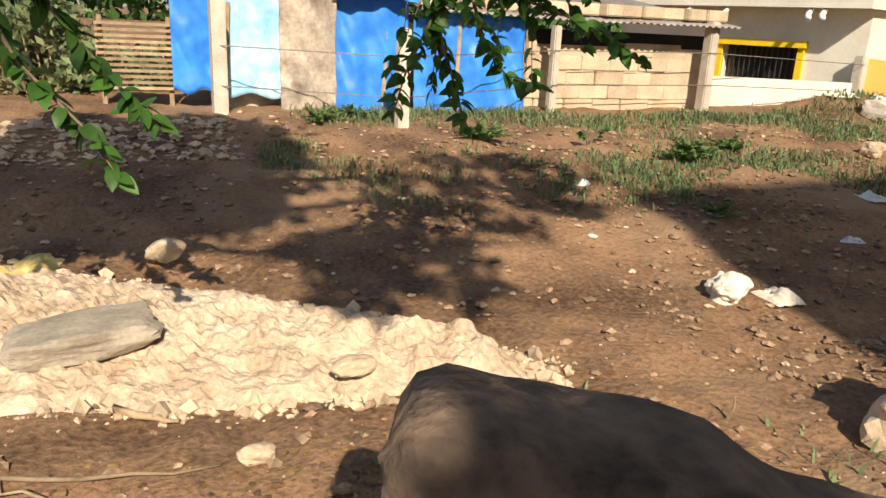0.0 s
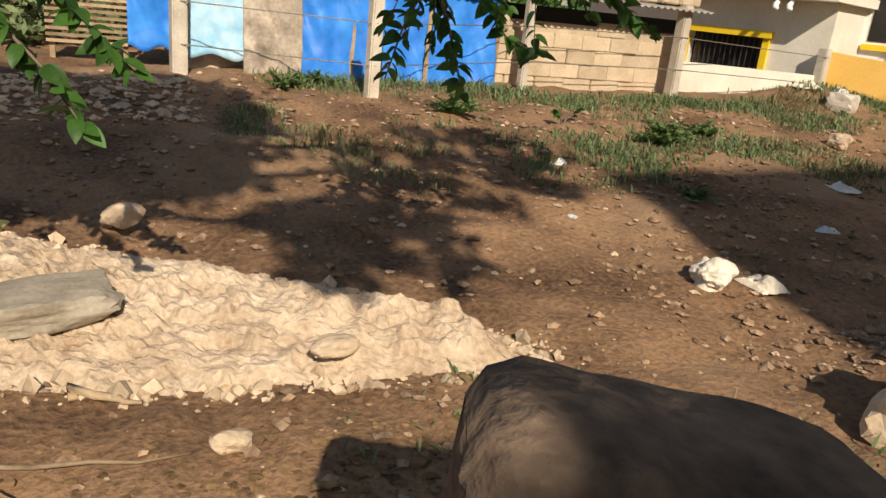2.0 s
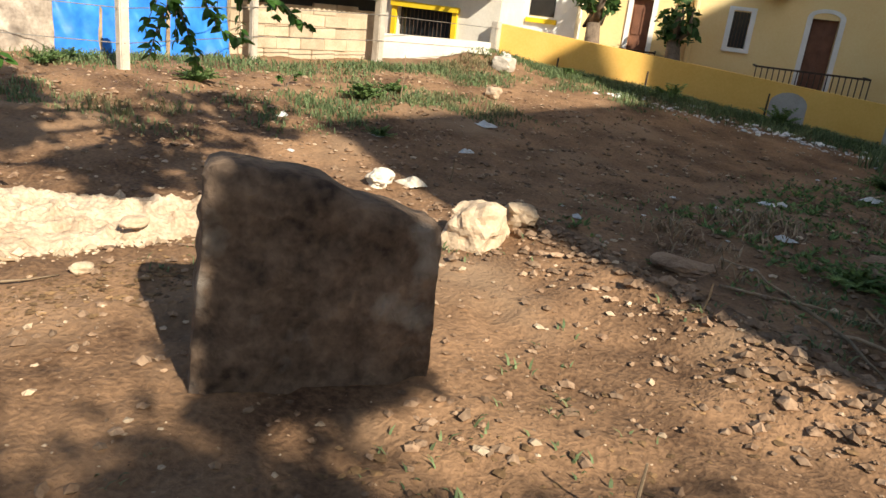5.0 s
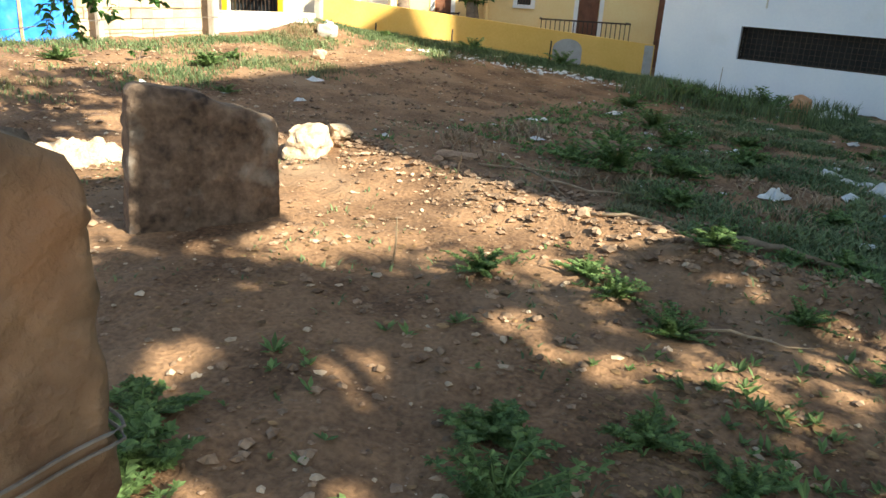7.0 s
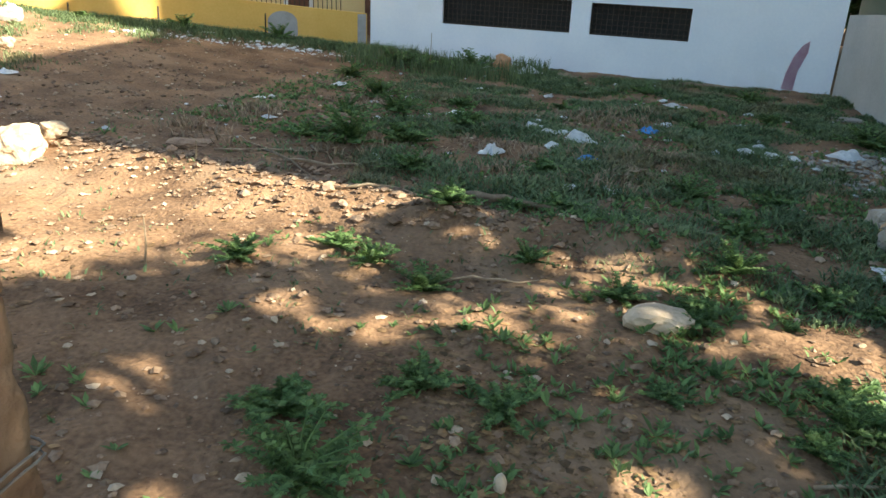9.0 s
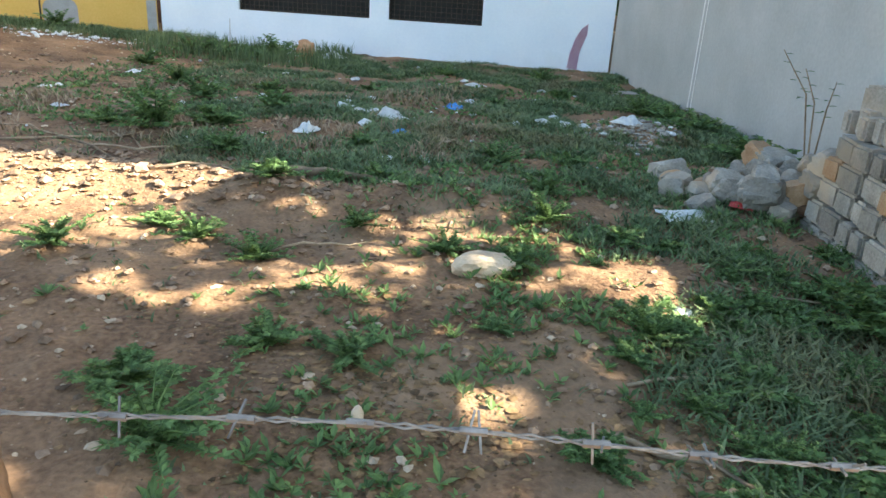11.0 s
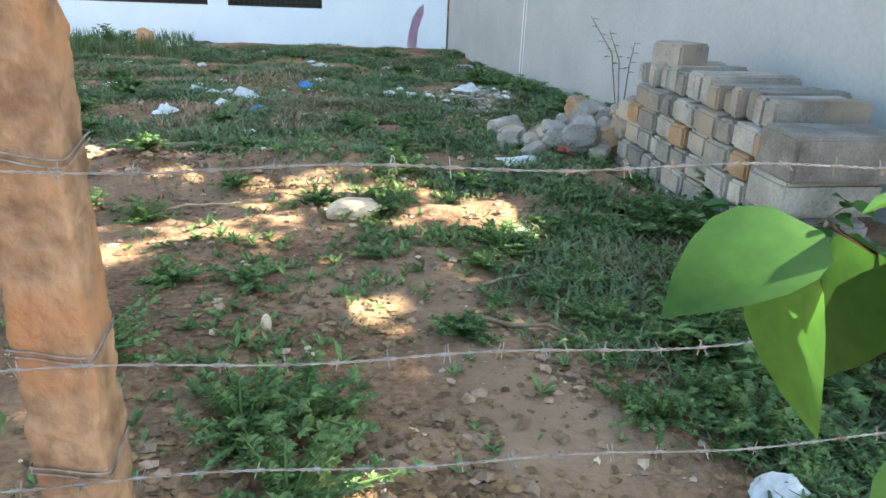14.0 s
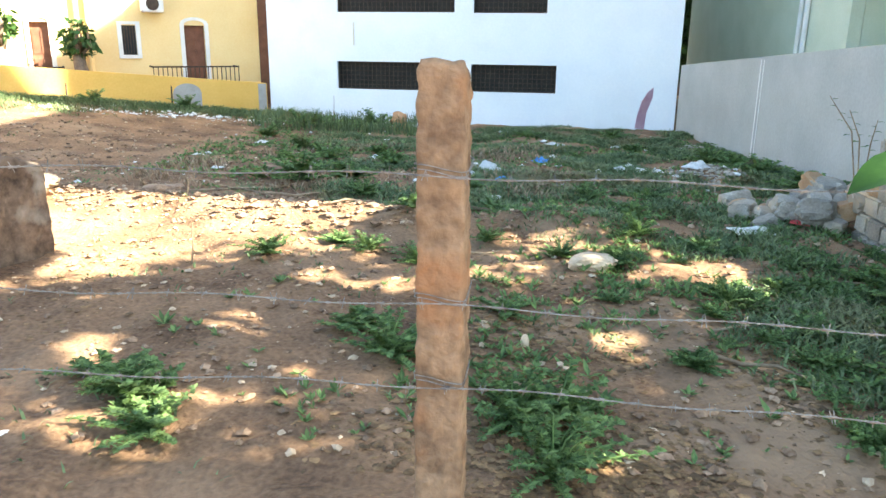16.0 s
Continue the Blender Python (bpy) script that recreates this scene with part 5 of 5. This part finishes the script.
sprigs("seedlings", "tiny green seedlings scattered over bare earth", 2000, (-2.2, 2.2, 1.5, 7.0), lambda x, y: max(0.02, min(1.0, 0.12 + 1.8 * fbm(x * 1.3, y * 1.3, 91, 3))) * (0.12 + 0.88 * step((x + 1.3) * 0.7)), 21)
sprigs("seedlings", "tiny green seedlings scattered over shaded earth", 3000, (-5.0, 2.4, 6.0, 12.5), lambda x, y: max(0.02, min(1.0, 0.2 + 1.8 * fbm(x, y, 95, 3))), 22)
scatter("gravel_heap", "grey gravel and rubble by the wall", "gravel", 700, (0.9, 2.5, 7.0, 8.8), lambda x, y: math.exp(-((x - 1.75) / 0.4) ** 2 - ((y - 7.9) / 0.5) ** 2), 0.012, 0.05, GRANITE, 14)


def crumple(seed, material, n=12, fold=0.35):
    """A crumpled sheet about 1 m across."""
    vs, fs = [], []
    for i in range(n + 1):
        for j in range(n + 1):
            x, y = i / n - 0.5, j / n - 0.5
            k = 0.75 + 0.3 * noise.noise(Vector((x * 2, y * 2, seed * 3.7)))
            z = fold * (1 - (2 * max(abs(x), abs(y))) ** 2) * (0.3 + 0.5 * noise.noise(Vector((x * 2.5, y * 2.5, seed))) + 0.18 * noise.noise(Vector((x * 7, y * 7, seed + 5)))) + 0.012
            vs.append((x * k + 0.06 * noise.noise(Vector((y * 9, x * 5, seed))), y * k, z))
    for i in range(n):
        for j in range(n):
            a = i * (n + 1) + j
            fs.append((a, a + n + 1, a + n + 2, a + 1))
    return mesh("crumpled", vs, fs, material)


items = [(-6.02, 5.52, 0.28, CREAMSACK, "torn_sack", "torn cream sack end", 0.5), (-6.74, 6.72, 0.2, PLASTIC, "plastic_bag", "white plastic bag on shaded earth", 0.35), (-7.88, 5.42, 0.2, PLASTIC, "plastic_bag", "small white plastic bag", 0.35), (-7.4, 7.56, 0.3, PLASTIC, "plastic_bag", "greyish plastic bag in the shade", 0.4), (-10.12, 9.9, 0.42, CREAMSACK, "cement_sack", "white sack on an earth heap", 0.5), (-10.05, 10.35, 0.36, PLASTIC, "plastic_bag", "white plastic on an earth heap", 0.4), (-4.66, 8.6, 0.2, PLASTIC, "paper_sheet", "white paper scrap lying on the earth", 0.2), (-2.3, 9.0, 0.36, PLASTIC, "plastic_bag", "white plastic bag among weeds", 0.4), (0.14, 11.4, 0.42, PLASTIC, "paper_sheet", "open white paper on the grass", 0.15), (1.52, 5.1, 0.42, PLASTIC, "newspaper", "crumpled newspaper on the grass", 0.2), (-1.41, 7.0, 0.3, PLASTIC, "plastic_bag", "crumpled white plastic bag", 0.6), (-1.0, 8.3, 0.5, PLASTIC, "plastic_sheet", "grey torn plastic sheet", 0.35), (-0.75, 8.0, 0.4, PLASTIC, "plastic_bag", "torn white plastic bag", 0.4), (-1.35, 8.6, 0.4, PLASTIC, "plastic_bag", "torn white plastic bag", 0.4), (-0.11, 9.0, 0.3, BLUEPL, "blue_bag", "blue plastic bag on the grass", 0.5), (-0.55, 7.1, 0.24, BLUEPL, "blue_scrap", "blue plastic scrap lying on the earth", 0.4), (-1.6, 8.7, 0.22, REDPL, "red_scrap", "dark red scrap of cloth", 0.5), (-0.2, 6.95, 0.36, CARD, "cardboard_piece", "flat piece of brown cardboard", 0.06), (1.0, 8.7, 0.3, PLASTIC, "plastic_bag", "white scrap on the grass", 0.4), (1.05, 8.2, 0.28, PLASTIC, "plastic_bag", "white scrap on the grass", 0.35), (1.7, 8.1, 0.36, PLASTIC, "plastic_bag", "dirty plastic by the gravel", 0.5), (-0.6, 6.2, 0.18, PLASTIC, "paper_scrap", "pinkish white paper scrap", 0.3), (-0.3, 6.3, 0.25, PLASTIC, "paper_scrap", "white paper scrap lying on the earth", 0.2), (1.28, 1.3, 0.26, PLASTIC, "plastic_bag", "clear crumpled plastic bag in grass", 0.6), (-2.3, 1.4, 0.1, PLASTIC, "plastic_cup", "white scrap on the earth", 0.5), (1.1, 3.6, 0.18, PLASTIC, "paper_scrap", "grey paper scrap in grass", 0.3), (1.95, 5.3, 0.22, REDPL, "red_scrap", "reddish scraps near the stones", 0.2), (-7.9, 12.4, 0.4, PLASTIC, "plastic_sheet", "white sheet near the yellow wall", 0.15), (-6.7, 12.9, 0.5, PLASTIC, "plastic_sheet", "white sheet near the yellow wall", 0.12), (-4.0, 7.6, 0.2, PLASTIC, "paper_scrap", "white paper scrap lying on the earth", 0.2), (-3.2, 10.0, 0.3, PLASTIC, "paper_scrap", "white paper scrap lying on the earth", 0.2), (-4.4, 10.3, 0.3, PLASTIC, "paper_scrap", "white paper scrap lying on the earth", 0.3), (-6.9, 1.98, 0.6, STRAW, "straw_heap", "flattened heap of yellow straw", 0.25), (-2.3, 13.4, 0.6, PLASTIC, "rubbish_heap", "pale rubbish along the wall", 0.3), (-3.0, 13.5, 0.5, PLASTIC, "rubbish_heap", "pale rubbish along the wall", 0.4), (-1.7, 13.5, 0.5, CARD, "rubbish_heap", "brown rubbish along the wall", 0.3), (-7.0, 5.0, 0.12, PLASTIC, "paper_scrap", "white scrap of paper lying on the earth", 0.3), (-7.2, 6.0, 0.16, PLASTIC, "paper_scrap", "white scrap of paper lying on the earth", 0.2)]
for k, (x, y, s, mt, nm, lab, fold) in enumerate(items):
    ob = place(nm, crumple(k * 1.7, mt, 14, fold), (x, y), (s, s * 0.75, s), (k * 61) % 360, lab, "litter", "litter in the plot", sink=-0.02 if y > 4.8 and x > -5 else 0.005)
    ob.modifiers.new("thick", "SOLIDIFY").thickness = 0.008

sticks = [((-5.3, 2.1), (-5.22, 2.8), 0.008), ((-5.28, 2.2), (-5.1, 2.5), 0.006), ((-5.62, 2.48), (-5.55, 2.7), 0.016), ((-1.3, 5.62), (-0.6, 5.5), 0.035), ((0.55, 2.6), (1.15, 2.15), 0.012), ((0.7, 2.9), (1.4, 3.0), 0.008), ((-3.4, 6.3), (-2.5, 5.6), 0.012), ((-3.6, 6.0), (-2.7, 6.5), 0.01), ((-3.0, 6.6), (-2.4, 5.9), 0.01), ((-2.9, 5.9), (-2.2, 6.1), 0.012), ((-3.9, 6.5), (-3.1, 6.2), 0.008), ((-3.2, 8.3), (-2.5, 8.6), 0.012), ((-8.5, 7.2), (-8.4, 7.7), 0.012), ((0.2, 13.6), (1.2, 13.5), 0.03), ((-2.0, 5.0), (-1.4, 5.2), 0.012), ((1.3, 4.0), (2.2, 3.6), 0.008), ((-1.0, 4.1), (-0.5, 4.3), 0.008)]
for k, (a, b_, r0) in enumerate(sticks):
    rk = random.Random(k)
    pts = []
    for i in range(7):
        u = i / 6
        x, y = a[0] + (b_[0] - a[0]) * u + rk.uniform(-0.03, 0.03), a[1] + (b_[1] - a[1]) * u + rk.uniform(-0.03, 0.03)
        pts.append((x, y, ground_z(x, y) + r0 * 0.9 + 0.02 * math.sin(u * 3.1)))
    v, f = tube(pts, [r0, r0, r0 * 0.95, r0 * 0.9, r0 * 0.8, r0 * 0.6, r0 * 0.4], 6)
    tagged(new("dry_stick", mesh("dry_stick", v, f, DRY, True)), "dry bare stick lying on the ground", "stick", "dry sticks")
for x, y, h in ((-2.56, 3.68, 0.3), (-6.0, 5.9, 0.2), (-5.1, 4.5, 0.1), (-3.95, 13.0, 0.6), (-8.2, 7.0, 0.5), (-3.3, 5.25, 0.16)):
    z = ground_z(x, y)
    v, f = tube([(x, y, z - 0.03), (x + 0.02, y + 0.01, z + h * 0.5), (x + 0.03, y, z + h)], [0.008, 0.006, 0.004], 5)
    tagged(new("dry_stalk", mesh("dry_stalk", v, f, DRY)), "thin dry stalk standing in the soil", "stalk", "dry stalks")
